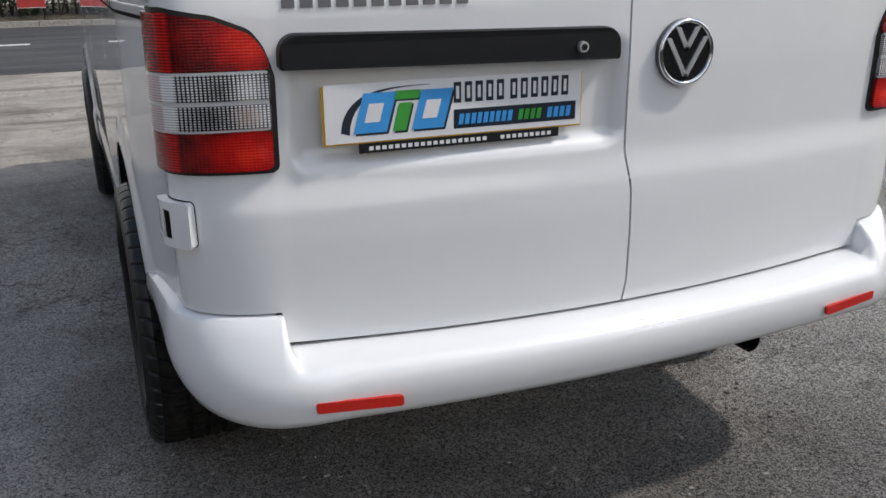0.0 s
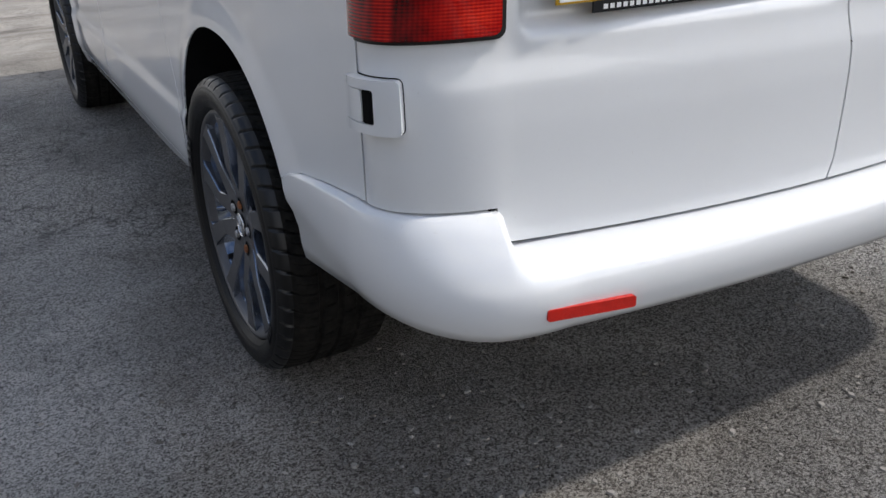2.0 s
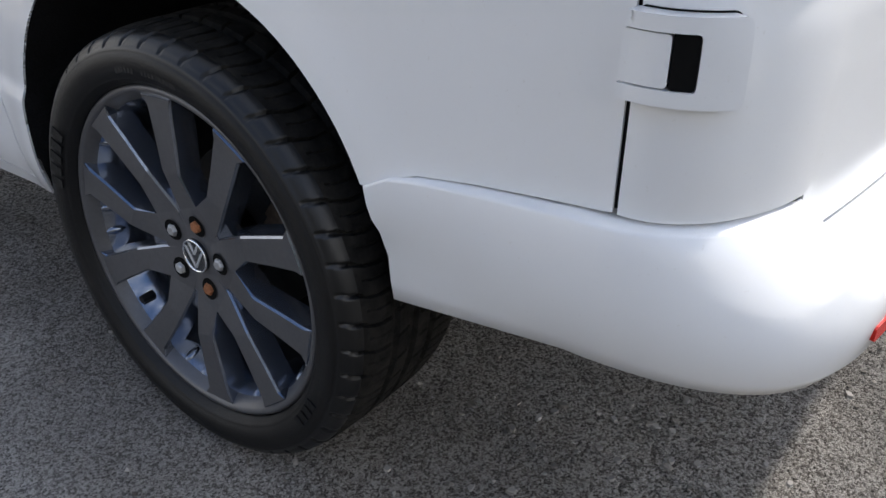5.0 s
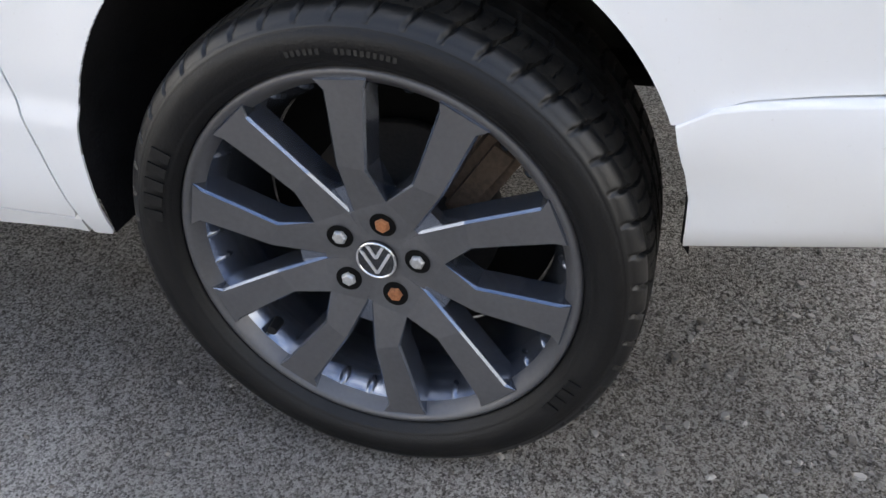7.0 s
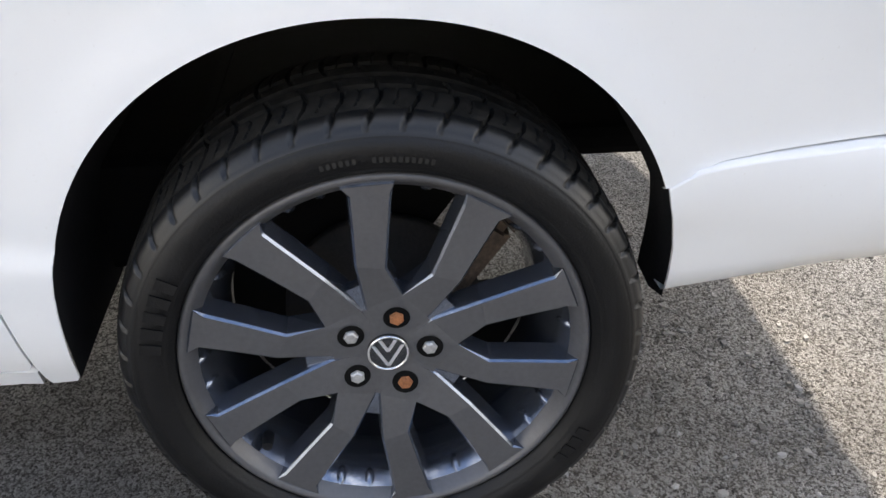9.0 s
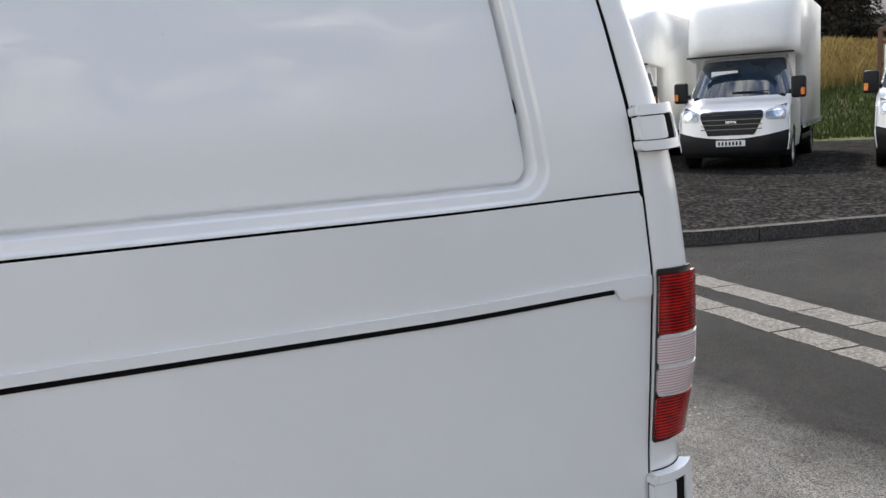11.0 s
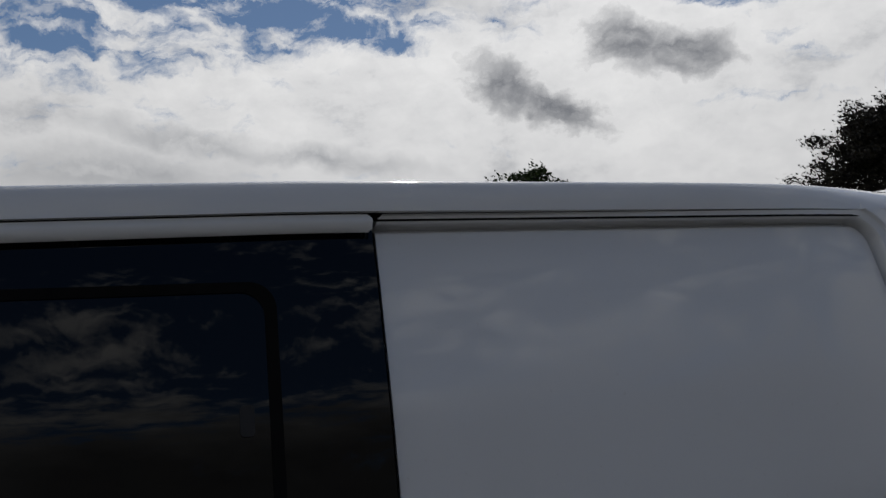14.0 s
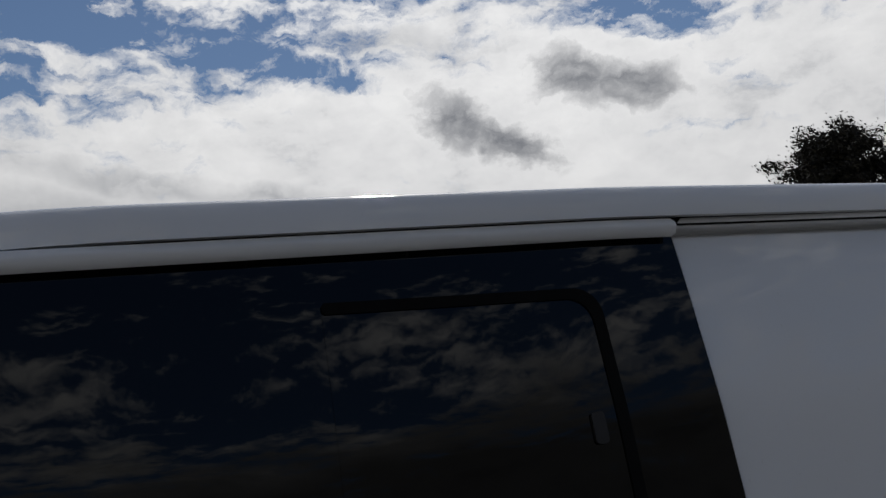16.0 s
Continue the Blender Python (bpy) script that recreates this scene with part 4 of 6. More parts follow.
for sgn in (-1, 1):
    door = doors[sgn]
    lamp_in = lambda u, z: np.minimum(np.minimum(rbox(np.abs(u), z, 0.706, 1.3, 0.940, 1.30, 0.016), lamp_top(np.abs(u)) - z), 0.966 - np.abs(u))
    us = sgn * span(0.68, 0.97, 0.006)
    lamp = sheet("tail_lamp", back, us, span(0.92, 1.25, 0.006), gasket, door, "red and clear ribbed tail lamp with black seal", keep=lamp_in, off=0.006, flange=0.012, out=OUT_B)
    inner = lambda u, z: np.minimum(np.minimum(rbox(np.abs(u), z, 0.715, 1.3, 0.948, 1.30, 0.014), lamp_top(np.abs(u)) - 0.008 - z), 0.9655 - np.abs(u))
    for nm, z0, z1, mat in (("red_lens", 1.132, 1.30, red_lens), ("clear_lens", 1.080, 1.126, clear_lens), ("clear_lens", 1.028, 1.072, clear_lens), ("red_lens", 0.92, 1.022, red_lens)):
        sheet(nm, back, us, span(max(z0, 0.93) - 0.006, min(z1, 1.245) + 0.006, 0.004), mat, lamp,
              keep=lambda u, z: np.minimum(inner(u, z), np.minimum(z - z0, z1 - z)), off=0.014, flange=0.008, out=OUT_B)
    sheet("lens_frame", back, us, span(1.012, 1.142, 0.004), lens_frame, lamp,
          keep=lambda u, z: np.minimum(inner(u, z) - 0.002, np.minimum(z - 1.023, 1.131 - z)), off=0.012, flange=0.006, out=OUT_B)
    for z0, z1, a0, cut in ((0.798, 0.886, 0.859, 0.9275), (1.443, 1.516, 0.846, 0.9230)):
        hinge = sheet("hinge", hinge_skin, sgn * span(0.82, 0.986, 0.003), span(z0 - 0.01, z1 + 0.01, 0.003), white_paint, door, "white painted door hinge",
                      keep=lambda u, z: np.minimum(rbox(np.abs(u), z, a0, 0.981, z0, z1, 0.009), -rbox(np.abs(u), z, 0.903, 1.2, z0 + 0.016, z1 - 0.016, 0.004)), off=0.022, flange=0.020, out=OUT_B)
        # thin black rim under the hinge, painted shade along its edges
        sheet("hinge_rim_shade", back, sgn * span(0.81, 0.972, 0.004), span(z0 - 0.016, z1 + 0.016, 0.004), black_void, hinge,
              keep=lambda u, z: np.minimum(rbox(np.abs(u), z, a0 - 0.0015, 1.01, z0 - 0.0015, z1 + 0.002, 0.011), 0.967 - np.abs(u)), off=0.0012, flange=0.0, out=OUT_B)
        sheet("hinge_slot", hinge_skin, sgn * span(0.895, 0.94, 0.002), span(z0, z1, 0.003), black_void, hinge,
              keep=lambda u, z: rbox(np.abs(u), z, 0.9035, cut, z0 + 0.0163, z1 - 0.0163, 0.004), off=0.019, flange=0.013, out=OUT_B)
        # black sheet for the shade in the gap round the knuckle
        sheet("hinge_shadow", hinge_skin, sgn * span(cut - 0.008, 0.985, 0.004), span(z0, z1, 0.004), black_void, hinge,
              keep=lambda u, z: rbox(np.abs(u), z, cut - 0.0032, 0.978, z0 + 0.0150, z1 - 0.0150, 0.003), off=0.006, flange=0.0, out=OUT_B)
        sheet("hinge_knuckle", hinge_skin, sgn * span(cut - 0.008, 0.99, 0.003), span(z0, z1, 0.003), white_paint, hinge,
              keep=lambda u, z: rbox(np.abs(u), z, cut + 0.0018, 0.979, z0 + 0.0178, z1 - 0.0178, 0.004), off=0.0205, flange=0.015, out=OUT_B)
    # roof spoiler, one half on each door
    v, f = [], []
    prof = [(0.402, 1.953), (0.380, 1.960), (0.335, 1.9575), (0.290, 1.955), (0.268, 1.951), (0.262, 1.946), (0.266, 1.938), (0.288, 1.907), (0.322, 1.872), (0.332, 1.866), (0.341, 1.876), (0.376, 1.934)]
    xs = [0.014, 0.2, 0.4, 0.6, 0.72, 0.770, 0.785, 0.789]
    for i, x in enumerate(xs):
        t = x / 0.789
        lift = 0.026 * (1 - t ** 2)
        for y, z in prof:
            cy_, cz_ = 0.335, 1.93
            q = 1.0 if i < len(xs) - 1 else 0.965
            v.append((sgn * x, cy_ + (y - cy_) * q - 0.015 * (1 - t * t), cz_ + (z - cz_) * q + lift))
    m = len(prof)
    for i in range(len(xs) - 1):
        for j in range(m):
            f.append((i * m + j, i * m + (j + 1) % m, (i + 1) * m + (j + 1) % m, (i + 1) * m + j))
    f += [tuple(range(m)), tuple((len(xs) - 1) * m + j for j in range(m))]
    link_mesh("roof_spoiler", v, f, white_paint, door, "white roof spoiler", smooth=False)


# handle strip, plates and badge on the doors
def bar(bm, S, u0, u1, z0, z1, off, thick, slant=0.0):
    """A thin bar laid on the surface S."""
    ps = []
    for d in (off, off + thick):
        for u, z in ((u0, z0), (u1, z0), (u1 + slant, z1), (u0 + slant, z1)):
            x, y, zz = S(np.array(u), np.array(z))
            ps.append(bm.verts.new((float(x), float(y) - d, float(zz))))
    for q in ((4, 5, 6, 7), (0, 1, 5, 4), (1, 2, 6, 5), (2, 3, 7, 6), (3, 0, 4, 7)):
        bm.faces.new([ps[i] for i in q])


left_door = doors[-1]
hb = bmesh.new()
outline = []
for cx, cz, a0 in ((-0.080, 1.151, 0), (-0.696, 1.160, 90)):
    for a in np.linspace(a0, a0 + 90, 7):
        outline.append((cx + 0.034 * math.cos(radians(a)), cz + 0.034 * math.sin(radians(a))))
outline += [(-0.731, 1.136), (-0.726, 1.129), (-0.047, 1.119), (-0.045, 1.125)]
rings = [[hb.verts.new((x, y + 0.052 * (x / 0.728) ** 2, z)) for x, z in [(cx_ + (x0 - cx_) * q, 1.158 + (z0 - 1.158) * q2) for x0, z0 in outline for cx_ in (-0.388,)]]
         for y, q, q2 in ((0.120, 1.0, 1.0), (0.080, 0.998, 0.98), (0.073, 0.99, 0.90))]
for a, b in zip(rings, rings[1:]):
    for i in range(len(a)):
        hb.faces.new((a[i], a[(i + 1) % len(a)], b[(i + 1) % len(a)], b[i]))
hb.faces.new(rings[-1])
handle = part("handle_strip", hb, black_plastic, left_door, "black textured plastic handle strip")
lock = bmesh.new()
bmesh.ops.create_cone(lock, cap_ends=True, segments=20, radius1=0.0115, radius2=0.0105, depth=0.009, matrix=pose(-0.138, 0.072, 1.148, 90, 0, 0))
part("lock_ring", lock, bright_chrome, handle)
lock = bmesh.new()
bmesh.ops.create_cone(lock, cap_ends=True, segments=20, radius1=0.0065, radius2=0.0065, depth=0.0105, matrix=pose(-0.138, 0.0715, 1.148, 90, 0, 0))
part("lock_barrel", lock, black_plastic, handle)


# number boards in the recess
def board_box(u0, u1, v0, v1, lift, thick, bevel=0.0):
    """A flat piece on the trade board's plane: u, v in its width and height, lift towards the viewer."""
    bm = bmesh.new()
    ps = [bm.verts.new(board_at(u, v, d)) for d in (lift, lift - thick) for u, v in ((u0, v0), (u1, v0), (u1, v1), (u0, v1))]
    for q in ((0, 1, 2, 3), (0, 1, 5, 4), (1, 2, 6, 5), (2, 3, 7, 6), (3, 0, 4, 7)):
        bm.faces.new([ps[i] for i in q])
    return bm


def board_at(u, v, lift):
    return (-0.654 + 0.537 * u, 0.127 - 0.018 * u - lift, 0.9885 + 0.1105 * v)


plate = part("number_plate", board_box(-0.008, 1.006, -0.035, 0.97, -0.003, 0.004), yellow_plate, left_door, "yellow plate behind a white trade board")
board = part("trade_board", board_box(0, 1, 0, 1, 0.0, 0.003), white_board, plate, "white trade board with blue and green blocks")


def print_bar(u0, u1, v0, v1, mat, lift, slant=0.0, name="print"):
    bm = bmesh.new()
    ps = [bm.verts.new(board_at(u, v, lift)) for u, v in ((u0, v0), (u1, v0), (u1 + slant, v1), (u0 + slant, v1))]
    bm.faces.new(ps)
    return part(name, bm, mat, board)


for u0, u1 in ((0.100, 0.222), (0.315, 0.437)):
    print_bar(u0 + 0.007, u1 + 0.007, 0.11, 0.79, navy_print, 0.0006, 0.040)
    print_bar(u0, u1, 0.15, 0.83, blue_print, 0.0012, 0.040)
    print_bar(u0 + 0.040, u1 - 0.026, 0.33, 0.65, white_board, 0.0018, 0.019)
print_bar(0.253, 0.352, 0.66, 0.80, navy_print, 0.0006, 0.008)
print_bar(0.247, 0.345, 0.69, 0.84, green_print, 0.0012, 0.008)
print_bar(0.250, 0.300, 0.11, 0.60, navy_print, 0.0006, 0.026)
print_bar(0.244, 0.294, 0.15, 0.63, green_print, 0.0012, 0.026)
arc = bmesh.new()
ring_a, ring_b = [], []
for i in range(15):
    t = i / 14
    u, v = 0.055 + 0.33 * t ** 1.6, 0.18 + 0.74 * (1 - (1 - t) ** 3)
    w = 0.045 * (1 - t) + 0.008
    ring_a.append(arc.verts.new(board_at(u, v, 0.0005)))
    ring_b.append(arc.verts.new(board_at(u + w * 0.6, v - w, 0.0005)))
for i in range(14):
    arc.faces.new((ring_a[i], ring_a[i + 1], ring_b[i + 1], ring_b[i]))
part("print", arc, navy_print, board)
for i in range(11):
    u0 = 0.478 + i * 0.0425 + (0.012 if i > 4 else 0)
    print_bar(u0, u0 + 0.029, 0.56, 0.92, navy_print, 0.0008)
    print_bar(u0 + 0.0085, u0 + 0.0205, 0.63, 0.85, white_board, 0.0014)
print_bar(0.478, 0.978, 0.10, 0.44, navy_print, 0.0006)
for u0, u1, mat in ((0.495, 0.715, blue_print), (0.735, 0.835, green_print), (0.855, 0.960, blue_print)):
    n = max(2, int((u1 - u0) / 0.024))
    for i in range(n):
        a = u0 + (u1 - u0) * i / n
        print_bar(a, a + (u1 - u0) / n * 0.72, 0.17, 0.36, mat, 0.0012, 0.006)
strip = part("dealer_strip", board_box(0.12, 0.91, -0.20, -0.03, -0.001, 0.004), black_plastic, plate)
for i in range(30):
    if i in (19, 20):
        continue
    a = 0.155 + i * 0.0243
    bm = bmesh.new()
    bm.faces.new([bm.verts.new(board_at(u, v, 0.0002)) for u, v in ((a, -0.155), (a + 0.016, -0.155), (a + 0.016, -0.085), (a, -0.085))])
    part("strip_print", bm, white_board, strip)
for i in range(11):
    bm = bmesh.new()
    x = -0.688 + i * 0.0312
    bar(bm, back, x, x + 0.022, 1.236, 1.272, 0.0005, 0.002)
    part("name_badge", bm, grey_letter, left_door)


def badge(cx, cy, cz, r, parent, name, axis):
    """A round badge with a chrome ring and zigzag bars. axis: 'y' faces the back, 'x' faces the left."""
    def place_at(a, b, d):
        return (cx + a, cy - d, cz + b) if axis == "y" else (cx - d, cy - a, cz + b)
    def disc(r0, r1, d0, d1, n=40):
        v, f = [], []
        for i in range(n):
            t = 2 * math.pi * i / n
            c, s = math.cos(t), math.sin(t)
            v += [place_at(r0 * c, r0 * s, 0.0), place_at(r0 * c, r0 * s, d0), place_at(r1 * c, r1 * s, d1)]
        for i in range(n):
            j = (i + 1) % n
            f += [(i * 3, j * 3, j * 3 + 1, i * 3 + 1), (i * 3 + 1, j * 3 + 1, j * 3 + 2, i * 3 + 2)]
        return v, f, n
    v, f, n = disc(r, r * 0.985, 0.010 * r / 0.06, 0.010 * r / 0.06)
    f.append(tuple(i * 3 + 2 for i in range(n)))
    base = link_mesh(name, v, f, gloss_black, parent, "round chrome badge on black", smooth=False)
    v, f = [], []
    n, m = 48, 10
    for i in range(n):
        t = 2 * math.pi * i / n
        for j in range(m):
            q = 2 * math.pi * j / m
            rr = r * (0.925 + 0.07 * math.cos(q))
            v.append(place_at(rr * math.cos(t), rr * math.sin(t), (0.010 + 0.0045 * math.sin(q)) * r / 0.06))
    for i in range(n):
        for j in range(m):
            f.append((i * m + j, i * m + (j + 1) % m, ((i + 1) % n) * m + (j + 1) % m, ((i + 1) % n) * m + j))
    link_mesh("badge_ring", v, f, chrome, base)
    for (a0, b0), (a1, b1) in (((-0.36, 0.74), (0.0, 0.10)), ((0.36, 0.74), (0.0, 0.10)), ((-0.68, 0.44), (0.0, -0.72)), ((0.68, 0.44), (0.0, -0.72))):
        bm = bmesh.new()
        w = 0.085
        d = 0.0125 * r / 0.06
        ps = [bm.verts.new(place_at(r * a, r * b, dd)) for dd in (d, d * 0.8) for a, b in ((a0 - w, b0), (a0 + w, b0), (a1 + w, b1), (a1 - w, b1))]
        for q in ((0, 1, 2, 3), (0, 1, 5, 4), (1, 2, 6, 5), (2, 3, 7, 6), (3, 0, 4, 7)):
            bm.faces.new([ps[i] for i in q])
        part("badge_bar", bm, bright_chrome, base)
    return base


badge(0.123, 0.0985, 1.123, 0.070, doors[1], "round_badge", "y")

# rear bumper
SIDE = [(0.085, 0.652), (0.013, 0.655), (0.010, 0.650), (0.005, 0.625), (0.001, 0.592), (0.000, 0.555), (0.005, 0.522), (0.013, 0.495), (0.025, 0.468), (0.043, 0.456), (0.09, 0.454)]
POD = [(0.150, 0.651), (0.098, 0.655), (0.084, 0.649), (0.056, 0.623), (0.028, 0.586), (0.006, 0.549), (0.000, 0.512), (0.005, 0.468), (0.018, 0.447), (0.042, 0.437), (0.09, 0.435)]
MID = [(0.135, 0.571), (0.096, 0.5735), (0.064, 0.569), (0.034, 0.561), (0.012, 0.551), (0.002, 0.537), (0.000, 0.506), (0.005, 0.463), (0.018, 0.445), (0.042, 0.436), (0.09, 0.434)]


def bumper_station(q):
    """q: 0 at the left arch to 1 at the middle. Outer point, outward direction, share of side section and of pod section."""
    straight, corner, rear = 0.25, 0.55, 1.0
    if q < straight:
        t = q / straight
        y = 0.600 + (0.34 - 0.600) * t
        x = -0.975 + 0.008 * t
        return (x, y), (-1.0, 0.0 - 0.03 * t), 1.0, 0.0
    if q < corner:
        t = (q - straight) / (corner - straight)
        a = t * math.pi / 2
        ca, sa = math.cos(a) ** 0.90, math.sin(a) ** 0.90
        x, y = -0.660 - 0.307 * ca, 0.34 - 0.302 * sa
        n = Vector((-math.cos(a) ** 1.1, -math.sin(a) ** 1.1)).normalized()
        return (x, y), (n.x, n.y), 1 - float(sstep(0.05, 0.75, t)), 1.0
    t = (q - corner) / (rear - corner)
    x = -0.660 * (1 - t)
    y = 0.006 + 0.032 * (x / 0.66) ** 2
    return (x, y), (0.0, -1.0), 0.0, 1.0


qs = list(np.linspace(0, 0.25, 8)[:-1]) + list(np.linspace(0.25, 0.46, 18)[:-1]) + list(np.linspace(0.46, 0.60, 34)[:-1]) + list(np.linspace(0.60, 1.0, 20))
verts, rows_ = [], []
for q in qs:
    (x, y), (nx, ny), side, _ = bumper_station(q)
    for mirror in (1,):
        row = []
        for rank, ((d0, z0), (d1, z1), (d2, z2)) in enumerate(zip(SIDE, POD, MID)):
            if rank == 0 and q < 0.05:
                d0, z0 = 0.030 + 0.055 * q / 0.05, 0.640 + 0.012 * q / 0.05
            soft = 0.006 + (0.010 * max(0, rank - 2) if rank < 6 else 0.07)
            step = float(sstep(0.748 - soft, 0.748 + soft, abs(x - nx * d1)))
            d = d1 * step + d2 * (1 - step)
            z = z1 * step + z2 * (1 - step)
            z += 0.010 * min(1.0, abs(x) / 0.66) ** 2 * (1 - step) * (1.0 if rank < 4 else 0.5)
            d, z = d0 * side + d * (1 - side), z0 * side + z * (1 - side)
            yy = y - ny * d
            if q < 0.25:
                d *= max(0.12, q / 0.25) if 1 <= rank <= 4 else 1.0
                d += 0.015 * (1 - q / 0.25) * math.exp(-((z - 0.53) / 0.05) ** 2)
                z -= 0.030 * (1 - q / 0.25) * float(sstep(0.56, 0.47, z))
                z += (float(flank_line(y)) - 0.6585) * float(sstep(0.52, 0.65, z))
                yy += 0.026 * float(sstep(0.50, 0.63, z)) * (1 - q / 0.25)
            row.append((x - nx * d, yy, z))
        rows_.append(row)
rows_ += [[(-x, y, z) for x, y, z in r] for r in rows_[:-1][::-1]]
m = len(SIDE)
verts = [p for r in rows_ for p in r]
faces = [(i * m + j, i * m + j + 1, (i + 1) * m + j + 1, (i + 1) * m + j) for i in range(len(rows_) - 1) for j in range(m - 1)]
for r in (rows_[0], rows_[-1]):
    s = 1 if r[0][0] < 0 else -1
    b = len(verts)
    verts += [p for p in r] + [(p[0] + s * 0.006, p[1], p[2]) for p in r]
    faces += [(b + j, b + j + 1, b + m + j + 1, b + m + j) for j in range(m - 1)]
bumper = link_mesh("rear_bumper", verts, faces, white_paint, van, "white painted rear bumper")
for sgn in (-1, 1):
    bm = bmesh.new()
    ps = []
    for d in (-0.003, -0.0105):
        for x, z in ((0.556, 0.479), (0.72, 0.479), (0.724, 0.482), (0.724, 0.498), (0.72, 0.501), (0.556, 0.501), (0.552, 0.498), (0.552, 0.482)):
            ps.append(bm.verts.new((sgn * x, 0.008 + 0.032 * (x / 0.66) ** 2 + d + (0.004 if x > 0.65 else 0) + (0.0015 if d > -0.005 else 0), z + (x - 0.64) * 0.05)))
    n = 8
    bm.faces.new(ps[n:])
    for i in range(n):
        bm.faces.new((ps[i], ps[(i + 1) % n], ps[n + (i + 1) % n], ps[n + i]))
    part("red_reflector", bm, reflector_red, bumper, "long red bumper reflector")

# ---- wheels ----
lip = [(0.290, 0.012), (0.2895, 0.004), (0.286, 0.000), (0.281, 0.0005), (0.277, 0.004), (0.271, 0.012), (0.264, 0.022), (0.253, 0.045), (0.240, 0.075), (0.234, 0.11), (0.233, 0.16), (0.233, 0.21), (0.262, 0.232), (0.272, 0.236)]
wheel = link_mesh("wheel", *revolve(lip, 144), rim_barrel, van, "dark grey multi-spoke alloy wheel", mats=[rim_barrel, rim_grey], mat_of=[1 if i % (len(lip) - 1) < 6 else 0 for i in range(144 * (len(lip) - 1))])
side_in = [(0.289, 0.010), (0.2925, -0.002), (0.296, -0.0045), (0.299, -0.0095), (0.303, -0.0130), (0.305, -0.0132), (0.306, -0.0148), (0.326, -0.0185), (0.341, -0.0170), (0.3415, -0.0160), (0.3455, -0.0146)]
tyre = link_mesh("tyre", *revolve(side_in, 160), rubber_mat, wheel, "low-profile black tyre")
cols = np.concatenate([np.linspace(0.016, 0.238, 55), [0.245, 0.252]])
n_ang = 1176
verts = []
for a in range(n_ang):
    t = 2 * math.pi * a / n_ang
    for x in cols:
        side = -1 if x < 0.127 else 1
        s = abs(x - 0.127) / 0.125
        r = 0.3745 - 0.010 * s ** 5
        sweep = 49 * a / n_ang + side * (0.9 * s - 1.1 * s ** 3)
        groove = (sweep % 1.0) < 0.115 and s > 0.13
        notch = ((sweep + 0.52) % 1.0) < 0.06 and 0.42 < s < 0.80
        ring = abs(s - 0.36) < 0.045 or s < 0.035
        if ring or groove:
            r -= 0.0075
        elif notch:
            r -= 0.003
        verts.append((x, r * math.cos(t), r * math.sin(t)))
m = len(cols)
faces = [(a * m + i, a * m + i + 1, ((a + 1) % n_ang) * m + i + 1, ((a + 1) % n_ang) * m + i) for a in range(n_ang) for i in range(m - 1)]
edge_s = (0.127 - 0.016) / 0.125
shoulder = [(0.3455, -0.0146), (0.3495, -0.0128), (0.3500, -0.0118), (0.3550, -0.0088), (0.3600, -0.0045), (0.3645, 0.002), (0.3675, 0.009), (0.3690, 0.016)]
sv = []
for a in range(n_ang):
    t = 2 * math.pi * a / n_ang
    turn_ = 49 * a / n_ang - (0.9 * edge_s - 1.1 * edge_s ** 3)
    for j, (r, x) in enumerate(shoulder):
        if j > 2 and (turn_ + 0.05 * (7 - j)) % 1.0 < 0.115:
            cut = (j - 2) / 5
            r, x = r - 0.0075 * cut, x + 0.0060 * (1 - cut) + 0.0012
        sv.append((x, r * math.cos(t), r * math.sin(t)))
ms = len(shoulder)
link_mesh("tyre_shoulder", sv, [(a * ms + i, a * ms + i + 1, ((a + 1) % n_ang) * ms + i + 1, ((a + 1) % n_ang) * ms + i) for a in range(n_ang) for i in range(ms - 1)], shoulder_mat, wheel, "smooth shiny tyre shoulder with fine cuts")
link_mesh("tread", verts, faces, tread_mat, wheel, "dusty tyre tread with angled grooves", smooth=False)
link_mesh("tyre_inner_wall", *revolve([(0.362, 0.252), (0.345, 0.268), (0.31, 0.270), (0.27, 0.238)], 96), rubber_mat, wheel)


def wheel_place(b, X, Y, x):
    """A point of the wheel: b degrees to the spoke pair's axis, X along it, Y across, x inwards."""
    c, s = math.cos(radians(b)), math.sin(radians(b))
    return (x, -(X * c - Y * s), X * s + Y * c)


def face_x(r):
    return float(np.interp(r, [0.0, 0.078, 0.130, 0.20, 0.272], [0.024, 0.022, 0.0085, 0.0065, 0.0025]))


# one spoke of a pair in the plane of the wheel: from the rim inwards along the outer edge, back along the inner one
spoke_line = [(0.2738, 0.0475), (0.2535, 0.1145), (0.2400, 0.1010), (0.1940, 0.0885), (0.1370, 0.0735), (0.066, 0.046), (0.030, 0.021), (0.030, 0.0), (0.1005, 0.0), (0.1430, 0.0305), (0.2000, 0.0390), (0.2560, 0.0470)]


